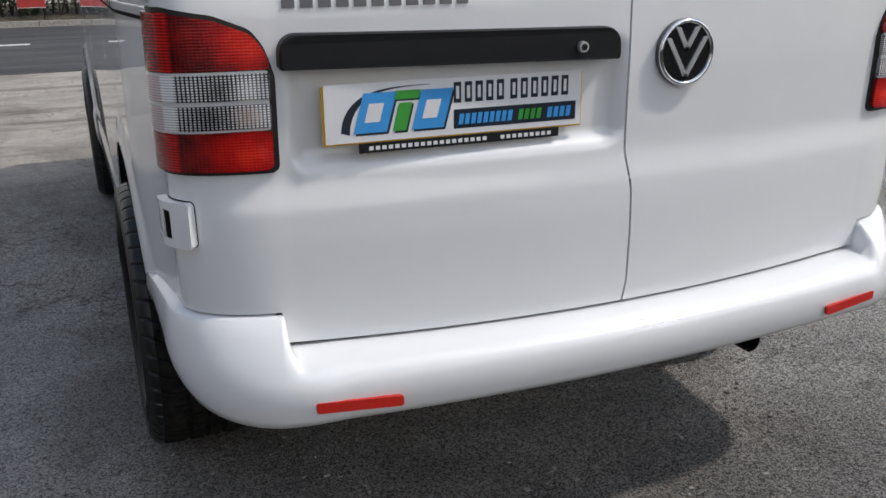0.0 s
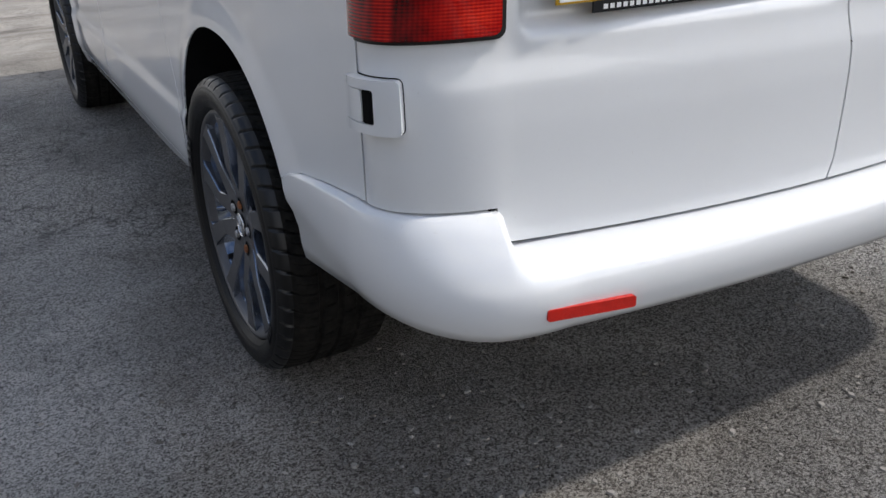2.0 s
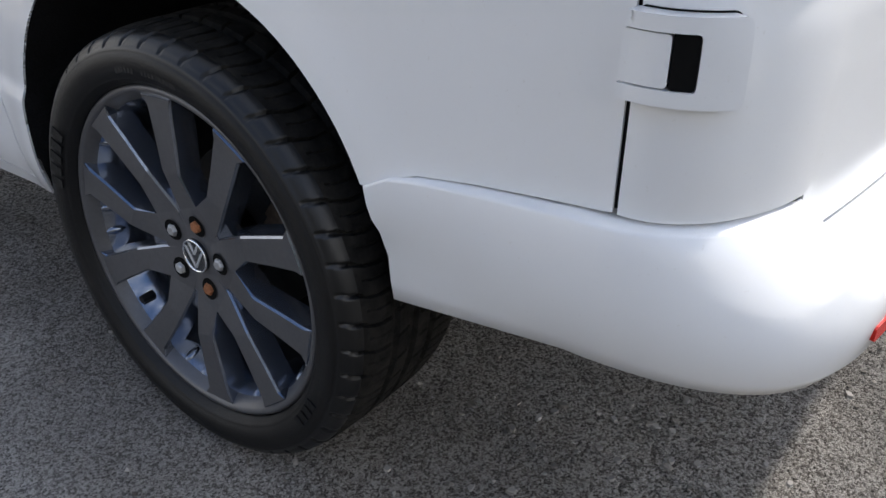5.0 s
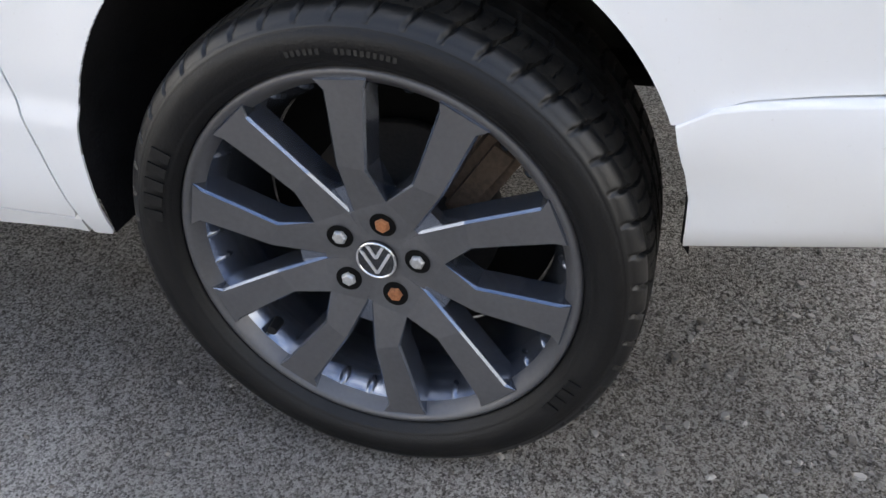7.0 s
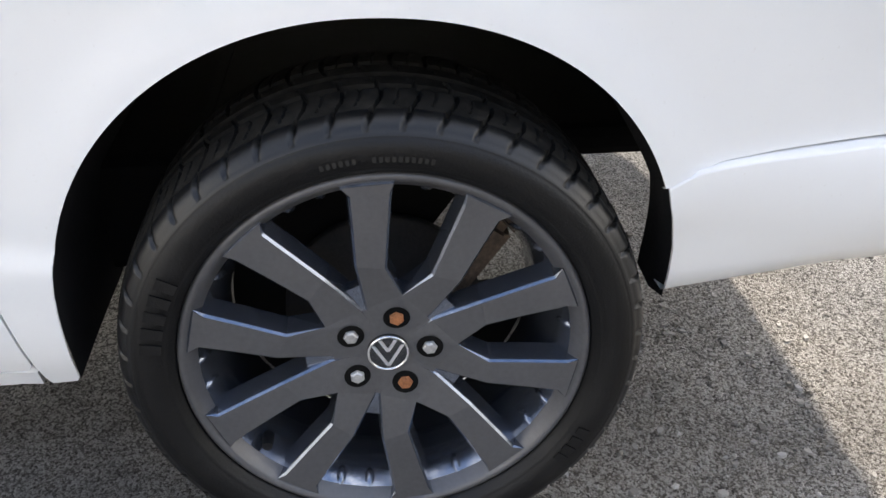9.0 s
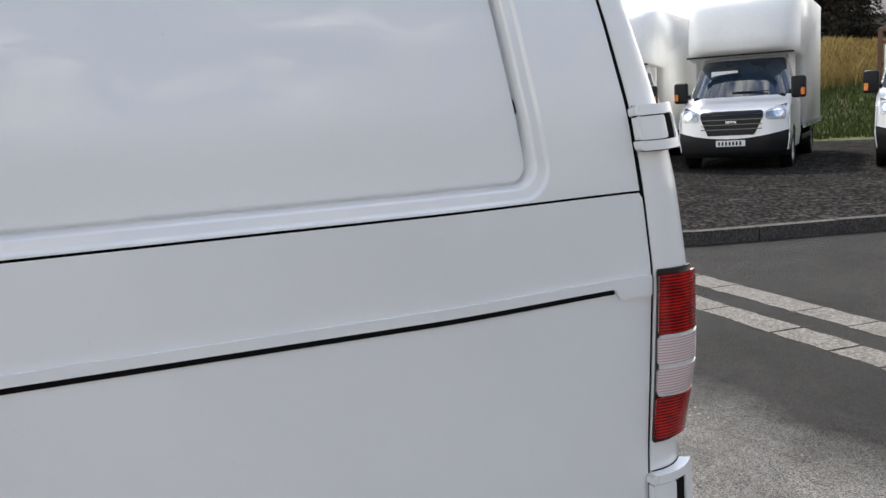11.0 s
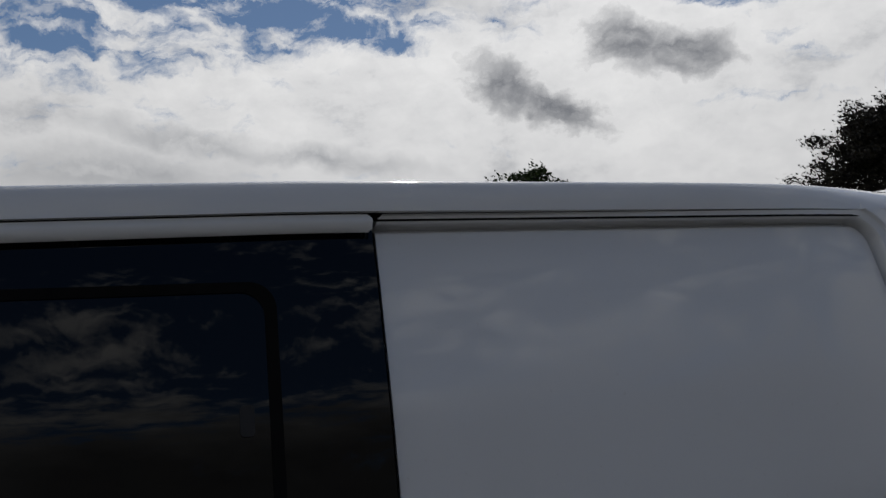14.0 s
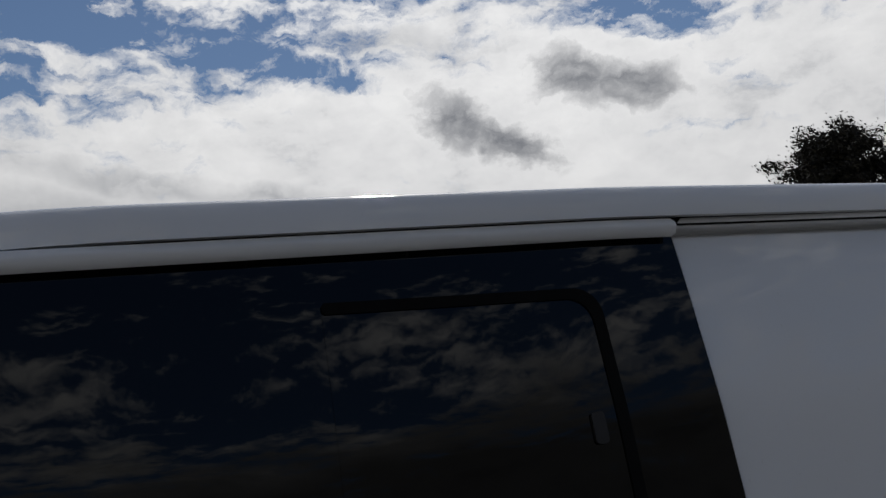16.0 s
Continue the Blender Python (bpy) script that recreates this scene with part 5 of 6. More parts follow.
def spoke_mesh(flip):
    vs_, fs_ = [], []
    n = len(spoke_line)
    for depth, grow in ((0.0, -0.0032), (0.0034, 0.0), (0.040, 0.004)):
        for i, (X, Y) in enumerate(spoke_line):
            p, q, o = Vector(spoke_line[i - 1]), Vector(spoke_line[(i + 1) % n]), Vector((X, Y))
            t = (q - p).normalized()
            nrm = Vector((t.y, -t.x))
            if i in (6, 7):
                nrm = Vector((0, 0))
            w = o + nrm * grow
            if w.y < 0.0 or i == 8:
                w.y = max(w.y, 0.0) if i != 8 else 0.0
            r = math.hypot(w.x, w.y)
            vs_.append((w.x, w.y * flip, face_x(r) + depth))
    tris = [(0, 1, 2, 11), (11, 2, 3, 10), (10, 3, 4, 9), (9, 4, 5, 8), (8, 5, 6, 7)]
    fs_ += tris
    for k_ in range(2):
        for i in range(n):
            j = (i + 1) % n
            if i in (6, 7):
                continue
            fs_.append((k_ * n + i, k_ * n + j, (k_ + 1) * n + j, (k_ + 1) * n + i))
    return vs_, fs_


def cup_x(X):
    return 0.0155 + (0.104 - X) * 0.1054 - 0.0010


for kk in range(5):
    b = 4.8 + 72 * kk
    for flip in (1, -1):
        v, f = spoke_mesh(flip)
        # bevels and sides take the lighter barrel metal, putting sky glints into their colour
        link_mesh("spoke", [wheel_place(b, X, Y, x) for X, Y, x in v], f, rim_grey, wheel, smooth=False, mats=[rim_grey, rim_barrel], mat_of=[1 if 5 <= i else 0 for i in range(len(f))])
    # web between two pairs
    bm = bmesh.new()
    ps = [bm.verts.new(wheel_place(b + 36, X, Y, x)) for x in (0.0235, 0.044) for X, Y in ((0.070, -0.014), (0.117, -0.012), (0.117, 0.012), (0.070, 0.014))]
    for q in ((0, 1, 2, 3), (0, 1, 5, 4), (1, 2, 6, 5), (2, 3, 7, 6)):
        bm.faces.new([ps[i] for i in q])
    part("web", bm, rim_barrel, wheel)
    # bolt, on a flat black disc painted for the shade in its recessed cup
    v, f = [], []
    for i in range(20):
        t = 2 * math.pi * i / 20
        v.append(wheel_place(b, 0.060 + 0.0192 * math.cos(t), 0.0192 * math.sin(t), cup_x(0.060 + 0.0192 * math.cos(t))))
    f.append(tuple(range(20)))
    link_mesh("bolt_cup_shade", v, f, black_void, wheel, smooth=False)
    v, f = [], []
    for rr, x in ((0.0112, 0.0190), (0.0105, 0.0150), (0.0080, 0.0125)):
        for i in range(6):
            t = 2 * math.pi * i / 6 + 0.3 * kk
            v.append(wheel_place(b, 0.060 + rr * math.cos(t), rr * math.sin(t), x))
    for r0 in (0, 6):
        f += [(r0 + i, r0 + (i + 1) % 6, r0 + 6 + (i + 1) % 6, r0 + 6 + i) for i in range(6)]
    f.append(tuple(range(12, 18)))
    link_mesh("wheel_bolt", v, f, rust if kk in (1, 4) else bolt_steel, wheel, "rusty bolt" if kk in (1, 4) else "steel bolt", smooth=False)
    # scallops cast into the barrel
    for off in (0, 31, -31) if kk != 3 else (31, -31):
        v, f = [], []
        for i in range(9):
            for j in range(9):
                uu, ww = (i - 4) / 4, (j - 4) / 4
                bulge = max(0.0, 1 - uu * uu - (ww * 1.0) ** 2) ** 0.5
                x = 0.036 + 0.017 * uu
                r = float(np.interp(x, [0.012, 0.022, 0.045, 0.075, 0.11], [0.271, 0.264, 0.253, 0.240, 0.234])) + 0.0012 - 0.0062 * bulge
                wid = 0.0085 * ww * max(0.0, 1 - uu * uu) ** 0.5
                v.append(wheel_place(b + off, r, wid, x))
        f = [(i * 9 + j, i * 9 + j + 1, (i + 1) * 9 + j + 1, (i + 1) * 9 + j) for i in range(8) for j in range(8)]
        link_mesh("rim_scallop", v, f, rim_barrel, wheel)
hub = bmesh.new()
bmesh.ops.create_cone(hub, cap_ends=True, segments=60, radius1=0.074, radius2=0.078, depth=0.05, matrix=pose(0.0475, 0, 0, 0, -90, 0))
part("hub", hub, rim_grey, wheel)
badge(0.022, 0, 0, 0.0305, wheel, "centre_cap", "x")
valve = bmesh.new()
bmesh.ops.create_cone(valve, cap_ends=True, segments=14, radius1=0.009, radius2=0.0075, depth=0.026, matrix=Matrix.Translation(wheel_place(220.8, 0.246, 0, 0.032)) @ pose(0, 0, 0, 0, -90, 0))
part("valve", valve, black_plastic, wheel)
# raised lettering on the sidewall, as plain blocks
for a0, n_, r0, r1, w in ((150, 5, 0.306, 0.334, 4.6), (322, 4, 0.309, 0.328, 3.4)):
    for i in range(n_):
        v = []
        for x in (-0.0172, -0.0196):
            for aa, rr in ((0, r0), (w * 0.62, r0), (w * 0.62, r1), (0, r1)):
                dx = 0.0 if rr == r0 else -0.0012
                v.append(wheel_place(a0 + i * w + aa, rr, 0, x + dx))
        link_mesh("sidewall_block", v, [(4, 5, 6, 7), (0, 1, 5, 4), (1, 2, 6, 5), (2, 3, 7, 6), (3, 0, 4, 7)], rubber_mat, wheel, smooth=False)
for i in range(16):
    v = []
    for aa, rr in ((0, 0.313), (0.9, 0.313), (0.9, 0.3205), (0, 0.3205)):
        v.append(wheel_place(78 + i * 1.45 + aa + (3 if i > 9 else 0), rr, 0, -0.0187))
    link_mesh("sidewall_block", v, [(0, 1, 2, 3)], shoulder_mat, wheel, smooth=False)
wheel.matrix_basis = pose(-0.988, WHEEL_Y, WHEEL_Z)
copy_thing(wheel, pose(-0.988, FRONT_Y, WHEEL_Z))
copy_thing(wheel, pose(0.988, WHEEL_Y, WHEEL_Z, 0, 0, 180))
copy_thing(wheel, pose(0.988, FRONT_Y, WHEEL_Z, 0, 0, 180))
for sgn in (-1, 1):
    for cy in (WHEEL_Y, FRONT_Y):
        v, f = revolve([(0.07, -0.012), (0.085, -0.012), (0.085, 0.02), (0.150, 0.020), (0.150, 0.044), (0.07, 0.044)], 48)
        disc_ = link_mesh("brake_disc", [(sgn * 0.87 - sgn * x * 1.0, cy + y, WHEEL_Z + z) for x, y, z in v], f, brake_iron, van, "dark iron brake disc")
        v, f = [], []
        for i in range(45):
            a = radians(54 + 308 * i / 44)
            for r in (0.05, 0.2325):
                v.append((sgn * 0.800, cy - r * math.cos(a), WHEEL_Z + r * math.sin(a)))
        f = [(2 * i, 2 * i + 1, 2 * i + 3, 2 * i + 2) for i in range(44)]
        link_mesh("brake_shield", v, f, black_void, van, smooth=False)
        cal = bmesh.new()
        bmesh.ops.create_cube(cal, size=1.0, matrix=Matrix.Translation((sgn * 0.845, cy - 0.128, WHEEL_Z + 0.092)) @ pose(0, 0, 0, 36, 0, 0) @ Matrix.Diagonal((0.085, 0.060, 0.150, 1)))
        bmesh.ops.bevel(cal, geom=list(cal.edges), offset=0.014, segments=2, affect="EDGES")
        part("brake_caliper", cal, caliper_rust, van, "rusty brake caliper")
axle = bmesh.new()
bmesh.ops.create_cone(axle, cap_ends=True, segments=20, radius1=0.035, radius2=0.035, depth=1.5, matrix=pose(0, WHEEL_Y, WHEEL_Z, 0, 90, 0))
part("rear_axle", axle, black_void, van)

# ---- ground ----
def ground_z(x, y):
    """Faint ruts and hollows up the yard, level under the van."""
    return 0.022 * sstep(4.2, 5.5, y) * (1 - sstep(9.6, 10.2, y)) * (np.sin(y * 7.1 + 0.25 * np.sin(x * 0.9)) * 0.5 + np.sin(y * 3.3 + x * 0.15) * 0.5 - 0.4)


gx = np.concatenate([-np.geomspace(1500, 6, 16), np.linspace(-5, 5, 41), np.geomspace(6, 1500, 16)])
gy = np.concatenate([-np.geomspace(1500, 6, 16), np.linspace(-5, 14, 153), np.geomspace(16, 1500, 14)])
X, Y = np.meshgrid(gx, gy, indexing="ij")
Z = ground_z(X, Y)
nx_, ny_ = X.shape
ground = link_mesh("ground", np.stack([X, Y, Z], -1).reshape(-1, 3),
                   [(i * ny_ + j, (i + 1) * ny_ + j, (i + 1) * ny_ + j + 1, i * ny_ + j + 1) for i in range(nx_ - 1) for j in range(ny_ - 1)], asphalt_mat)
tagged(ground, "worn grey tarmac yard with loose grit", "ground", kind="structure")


# ---- the yard round the van ----
def ribbon(name, line, width, z0, z1, mat, parent=None, label="", jitter=0.0, rng=None):
    """A solid strip along a plan line, from z0 up to z1."""
    pts = [Vector(p) for p in line]
    v, f = [], []
    for i, p in enumerate(pts):
        t = (pts[min(i + 1, len(pts) - 1)] - pts[max(i - 1, 0)]).normalized()
        n = Vector((-t.y, t.x))
        for s in (-1, 1):
            j = rng.uniform(-jitter, jitter) if rng else 0.0
            q = p + n * (width / 2 * s + j)
            v += [(q.x, q.y, z0), (q.x, q.y, z1)]
    for i in range(len(pts) - 1):
        a, b = i * 4, i * 4 + 4
        f += [(a + 1, a + 3, b + 3, b + 1), (a, a + 1, b + 1, b), (a + 2, b + 2, b + 3, a + 3)]
    f += [(0, 2, 3, 1), (4 * len(pts) - 4, 4 * len(pts) - 3, 4 * len(pts) - 1, 4 * len(pts) - 2)]
    return link_mesh(name, v, f, mat, parent, label, smooth=False)


rng = random.Random(4)


def marking_y(x, base):
    return base - 0.055 * (x - 2.2) - 0.012 * max(0.0, x - 3.0) ** 2


for base, name in ((-3.42, "road_marking_1"), (-2.92, "road_marking_2")):
    head = thing(name, "worn cracked white line painted on tarmac", "road marking", kind="structure")
    x = -1.2
    while x < 9:
        n = rng.choice((3, 4, 6, 8))
        seg = [(x + 0.12 * i, marking_y(x + 0.12 * i, base)) for i in range(n + 1)]
        ribbon("painted_piece", seg, 0.27 if base < -3 else 0.25, 0.0, 0.005, marking_mat, head, jitter=0.012, rng=rng)
        x += 0.12 * n + rng.uniform(0.012, 0.03)


def kerb_at(s):
    """Plan of the kerb: a wide bend past the yard's corner."""
    pts = [(9.5, 0.5), (7.6, -1.5), (6.3, -3.2), (5.35, -4.6), (5.12, -5.5), (4.95, -6.27), (4.72, -7.0), (4.3, -8.2), (3.6, -9.8), (2.4, -12.0), (0.6, -15.0)]
    d = [0.0]
    for a, b in zip(pts, pts[1:]):
        d.append(d[-1] + math.dist(a, b))
    return (float(np.interp(s, d, [p[0] for p in pts])), float(np.interp(s, d, [p[1] for p in pts]))), d[-1]


length = kerb_at(0)[1]
kerb = thing("kerb", "weathered grey concrete kerb beside the road", "kerb", kind="structure")
s = 0.0
while s + 0.915 < length:
    ribbon("kerb_stone", [kerb_at(s + 0.9 * i / 3)[0] for i in range(4)], 0.14, -0.02, 0.145 + rng.uniform(-0.006, 0.006), kerb_mat, kerb, jitter=0.002, rng=rng)
    s += 0.915

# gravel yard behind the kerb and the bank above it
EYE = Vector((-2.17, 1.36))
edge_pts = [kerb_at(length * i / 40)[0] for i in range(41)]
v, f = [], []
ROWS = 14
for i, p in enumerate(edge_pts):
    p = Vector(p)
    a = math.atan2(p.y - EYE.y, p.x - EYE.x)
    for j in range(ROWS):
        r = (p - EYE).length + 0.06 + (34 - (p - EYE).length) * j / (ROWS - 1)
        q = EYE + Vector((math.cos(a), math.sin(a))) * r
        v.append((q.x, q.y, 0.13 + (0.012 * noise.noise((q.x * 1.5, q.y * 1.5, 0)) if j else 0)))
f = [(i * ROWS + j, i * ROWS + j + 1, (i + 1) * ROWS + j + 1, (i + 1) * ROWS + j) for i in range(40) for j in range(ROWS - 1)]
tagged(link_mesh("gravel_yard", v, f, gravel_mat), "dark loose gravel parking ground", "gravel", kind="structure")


def bank_z(r, a):
    foot = 26.5 + 0.5 * math.sin(a * 9)
    return 0.10 + 2.6 * float(sstep(foot, foot + 8.5, r)) + 0.18 * noise.noise((a * 22, r * 0.3, 0)) * float(sstep(foot, foot + 3, r))


v, f = [], []
NA, NR = 90, 26
for i in range(NA):
    a = radians(-78 + 92 * i / (NA - 1))
    for j in range(NR):
        r = 25 + 60 * (j / (NR - 1)) ** 1.8
        v.append((EYE.x + r * math.cos(a), EYE.y + r * math.sin(a), bank_z(r, a) if r > 26.3 else 0.09))
f = [(i * NR + j, i * NR + j + 1, (i + 1) * NR + j + 1, (i + 1) * NR + j) for i in range(NA - 1) for j in range(NR - 1)]
tagged(link_mesh("grass_bank", v, f, soil_mat), "grassy bank rising behind the parked trucks", "bank", kind="structure")


def blades(name, count, r0, r1, h0, h1, mat, seed, label):
    rg = random.Random(seed)
    v, f = [], []
    for _ in range(count):
        a = radians(rg.uniform(-62, -34) if rg.random() < 0.8 else rg.uniform(-75, 10))
        r = rg.uniform(r0, r1)
        x, y = EYE.x + r * math.cos(a), EYE.y + r * math.sin(a)
        z = bank_z(r, a) - 0.03
        h, w, t = rg.uniform(h0, h1), rg.uniform(0.008, 0.022), rg.uniform(0, math.pi)
        dx, dy, lx, ly = w * math.cos(t), w * math.sin(t), rg.gauss(0, 0.25) * h, rg.gauss(0, 0.25) * h
        b = len(v)
        v += [(x - dx, y - dy, z), (x + dx, y + dy, z), (x + lx * 0.4 + dx * 0.6, y + ly * 0.4 + dy * 0.6, z + h * 0.6), (x + lx, y + ly, z + h)]
        f += [(b, b + 1, b + 2), (b, b + 2, b + 3)]
    tagged(link_mesh(name, v, f, mat, smooth=False), label, "grass", kind="stuff")


blades("green_grass", 60000, 26.8, 33.0, 0.08, 0.24, grass_green, 5, "rough green grass on the lower bank")
blades("dry_grass", 60000, 30.6, 36.5, 0.25, 0.65, grass_dry, 6, "tall dry seeding grass on the bank top")


def tree(name, x, y, z, height, radius, mat, seed, label, low=0.12, leaves=15000, leaf=0.16):
    rg = random.Random(seed)
    top = thing(name, label, "tree", m=pose(x, y, z))
    v, f = [], []

    def limb(p, q, r0, r1, n=7):
        ax = (q - p).normalized()
        s = ax.orthogonal().normalized()
        t = ax.cross(s)
        b = len(v)
        for c, r in ((p, r0), (q, r1)):
            for i in range(n):
                a = 2 * math.pi * i / n
                v.append(tuple(c + s * (r * math.cos(a)) + t * (r * math.sin(a))))
        f.extend((b + i, b + (i + 1) % n, b + n + (i + 1) % n, b + n + i) for i in range(n))

    trunk_top = Vector((0.1, 0.1, height * 0.88))
    limb(Vector((0, 0, -0.3)), Vector((0.05, 0.05, height * 0.25)), height * 0.040, height * 0.032, 10)
    limb(Vector((0.05, 0.05, height * 0.25)), trunk_top, height * 0.030, height * 0.006, 10)
    tips = []
    for i in range(130):
        t = rg.random()
        h = low + (0.97 - low) * t
        wide = float(np.interp((h - low) / (1 - low), [0, 0.06, 0.3, 0.5, 0.7, 0.85, 0.97], [0.68, 0.92, 1.0, 0.92, 0.76, 0.55, 0.22]))
        a = rg.uniform(0, 2 * math.pi)
        reach = radius * wide * rg.uniform(0.62, 1.05)
        base = Vector((0.06, 0.06, height * min(0.80, max(0.05, h - 0.07))))
        end = Vector((reach * math.cos(a), reach * math.sin(a), height * h))
        midp = base.lerp(end, 0.5) + Vector((0, 0, height * 0.03))
        limb(base, midp, height * 0.007, height * 0.004, 5)
        limb(midp, end, height * 0.004, height * 0.0015, 5)
        tips += [(base.lerp(midp, 0.7), 0.6), (midp, 0.9), (midp.lerp(end, 0.5), 1.0), (end, 0.9), (end, 0.7)]
        for _ in range(4):
            q = midp.lerp(end, rg.uniform(0.2, 1)) + Vector((rg.gauss(0, 1), rg.gauss(0, 1), rg.gauss(0.1, 0.5))) * radius * 0.17
            limb(midp.lerp(end, rg.uniform(0.1, 0.8)), q, height * 0.003, height * 0.001, 4)
            tips.append((q, 0.8))
    link_mesh("trunk", v, f, bark, top)
    lv, lf = [], []
    for i in range(leaves):
        c, size = tips[rg.randrange(len(tips))]
        spread = radius * 0.080 * size
        p = c + Vector((rg.gauss(0, spread), rg.gauss(0, spread), rg.gauss(0, spread * 0.55)))
        n = Vector((rg.gauss(0, 1), rg.gauss(0, 1), rg.gauss(0.6, 1))).normalized()
        s = n.orthogonal().normalized()
        t = n.cross(s)
        w = leaf * rg.uniform(0.5, 1.2)
        b = len(lv)
        lv += [tuple(p - s * w * 0.5), tuple(p + t * w * 0.32), tuple(p + s * w * 0.6), tuple(p - t * w * 0.32)]
        lf.append((b, b + 1, b + 2, b + 3))
    tagged(link_mesh("crown", lv, lf, mat, top, smooth=False), kind="stuff")
    return top


tree("tree", 29.7, -28.9, 2.4, 9.15, 4.15, leaf_mat, 11, "dark copper-leaved tree standing on the bank", low=0.0, leaves=90000, leaf=0.165)
tree("tree", 39.6, -15.3, 2.6, 7.9, 3.2, leaf_green, 12, "dark green round-headed tree beyond the bank", low=0.2, leaves=20000, leaf=0.2)


def house():
    h = thing("house", "grey rendered house with slate roofs on the bank", "house", m=pose(30.6, -36.4, 2.1, 0, 0, 221))
    def gable(a0, a1, b0, b1, eave, ridge, name, turned=False):
        """Walls and roof slabs; the ridge runs along a, or along b when turned."""
        to = (lambda a, b, z: (b, a, z)) if turned else (lambda a, b, z: (a, b, z))
        bm_ = (b0 + b1) / 2
        v = [to(*p) for p in ((a0, b0, -1.5), (a1, b0, -1.5), (a1, b1, -1.5), (a0, b1, -1.5), (a0, b0, eave), (a1, b0, eave), (a1, b1, eave), (a0, b1, eave), (a0, bm_, ridge), (a1, bm_, ridge))]
        link_mesh(name, v, [(0, 1, 5, 4), (1, 2, 6, 5), (2, 3, 7, 6), (3, 0, 4, 7), (4, 7, 8), (5, 6, 9)], render_wall, h, smooth=False)
        o = 0.30
        fall = o * (ridge - eave) / (bm_ - b0)
        rv = []
        for dz in (0.02, 0.14):
            for a in (a0 - o, a1 + o):
                rv += [to(a, b0 - o, eave - fall + dz), to(a, bm_, ridge + dz), to(a, b1 + o, eave - fall + dz)]
        link_mesh("roof", rv, [(6, 7, 10, 9), (7, 8, 11, 10), (0, 1, 4, 3), (1, 2, 5, 4), (0, 6, 9, 3), (2, 8, 11, 5), (0, 1, 7, 6), (1, 2, 8, 7), (3, 4, 10, 9), (4, 5, 11, 10)], slate, h, smooth=False)
        for a in (a0 - o - 0.02, a1 + o + 0.02):
            for e in (b0 - o, b1 + o):
                q = [to(a, e, eave - fall - 0.06), to(a, e, eave - fall + 0.12), to(a, bm_, ridge + 0.12), to(a, bm_, ridge - 0.06)]
                w = to(0.02, 0, 0)
                link_mesh("verge_board", q + [(x + w[0], y + w[1], z) for x, y, z in q], [(0, 1, 2, 3), (4, 5, 6, 7), (0, 1, 5, 4), (1, 2, 6, 5), (2, 3, 7, 6), (3, 0, 4, 7)], truck_white, h, smooth=False)
    gable(0.0, 8.0, -5.7, 1.2, 3.3, 5.1, "wall", True)
    gable(-1.5, 13.0, -3.6, -0.1, 2.65, 3.4, "extension_wall")
    gable(0.8, 9.0, -5.8, -3.7, 1.35, 1.8, "outbuilding_wall")
    for x in (-1.0, 3.2):
        part("window", box(x - 0.3, x + 0.3, -3.66, -3.60, 1.45, 2.25, 0.01), gloss_black, h)
    part("window", box(-3.4, -2.4, -0.06, 0.02, 2.2, 3.2, 0.01), gloss_black, h)


house()


# ---- parked trucks ----
def road_wheel(parent, x, y, r, w, name="wheel"):
    prof = [(r * 0.62, 0.0), (r * 0.66, -w * 0.05), (r * 0.95, -w * 0.06), (r, w * 0.05), (r, w * 0.95), (r * 0.95, w), (r * 0.62, w)]
    s = 1 if y > 0 else -1
    v, f = revolve(prof, 40)
    wh = link_mesh(name, [(x + yy, y - s * (xx), r + zz) for xx, yy, zz in v], f, rubber_mat, parent)
    v, f = revolve([(r * 0.63, 0.0), (r * 0.58, 0.02), (r * 0.50, 0.05), (r * 0.30, 0.03), (r * 0.12, -0.01), (0.002, -0.01)], 32)
    link_mesh("rim", [(x + yy, y - s * (xx), r + zz) for xx, yy, zz in v], f, lens_frame, wh)


NOSE = [(-0.10, 0.26), (-0.02, 0.34), (0.0, 0.50), (0.0, 0.62), (-0.02, 0.72), (-0.05, 0.95), (-0.09, 1.06), (-0.20, 1.14), (-0.45, 1.24), (-0.70, 1.30), (-0.80, 1.345), (-1.05, 1.66), (-1.30, 1.96), (-1.42, 2.07), (-1.60, 2.13), (-2.0, 2.16)]
_d = [0.0]
for a_, b_ in zip(NOSE, NOSE[1:]):
    _d.append(_d[-1] + math.dist(a_, b_))


def nose_at(z):
    return np.interp(z, [p[1] for p in NOSE], _d)


def nose(u, v):
    """Front skin of a cab: u across in metres, v along the profile from the bumper up."""
    x = np.interp(v, _d, [p[0] for p in NOSE])
    z = np.interp(v, _d, [p[1] for p in NOSE])
    w = np.interp(z, [0.3, 0.6, 1.2, 1.45, 2.0, 2.2], [0.96, 1.0, 0.99, 0.93, 0.80, 0.76])
    a = np.abs(u)
    return x - 0.10 * a ** 2 - 0.34 * np.clip(a - 0.55, 0, 1) ** 2 * 3.0, u * w, z


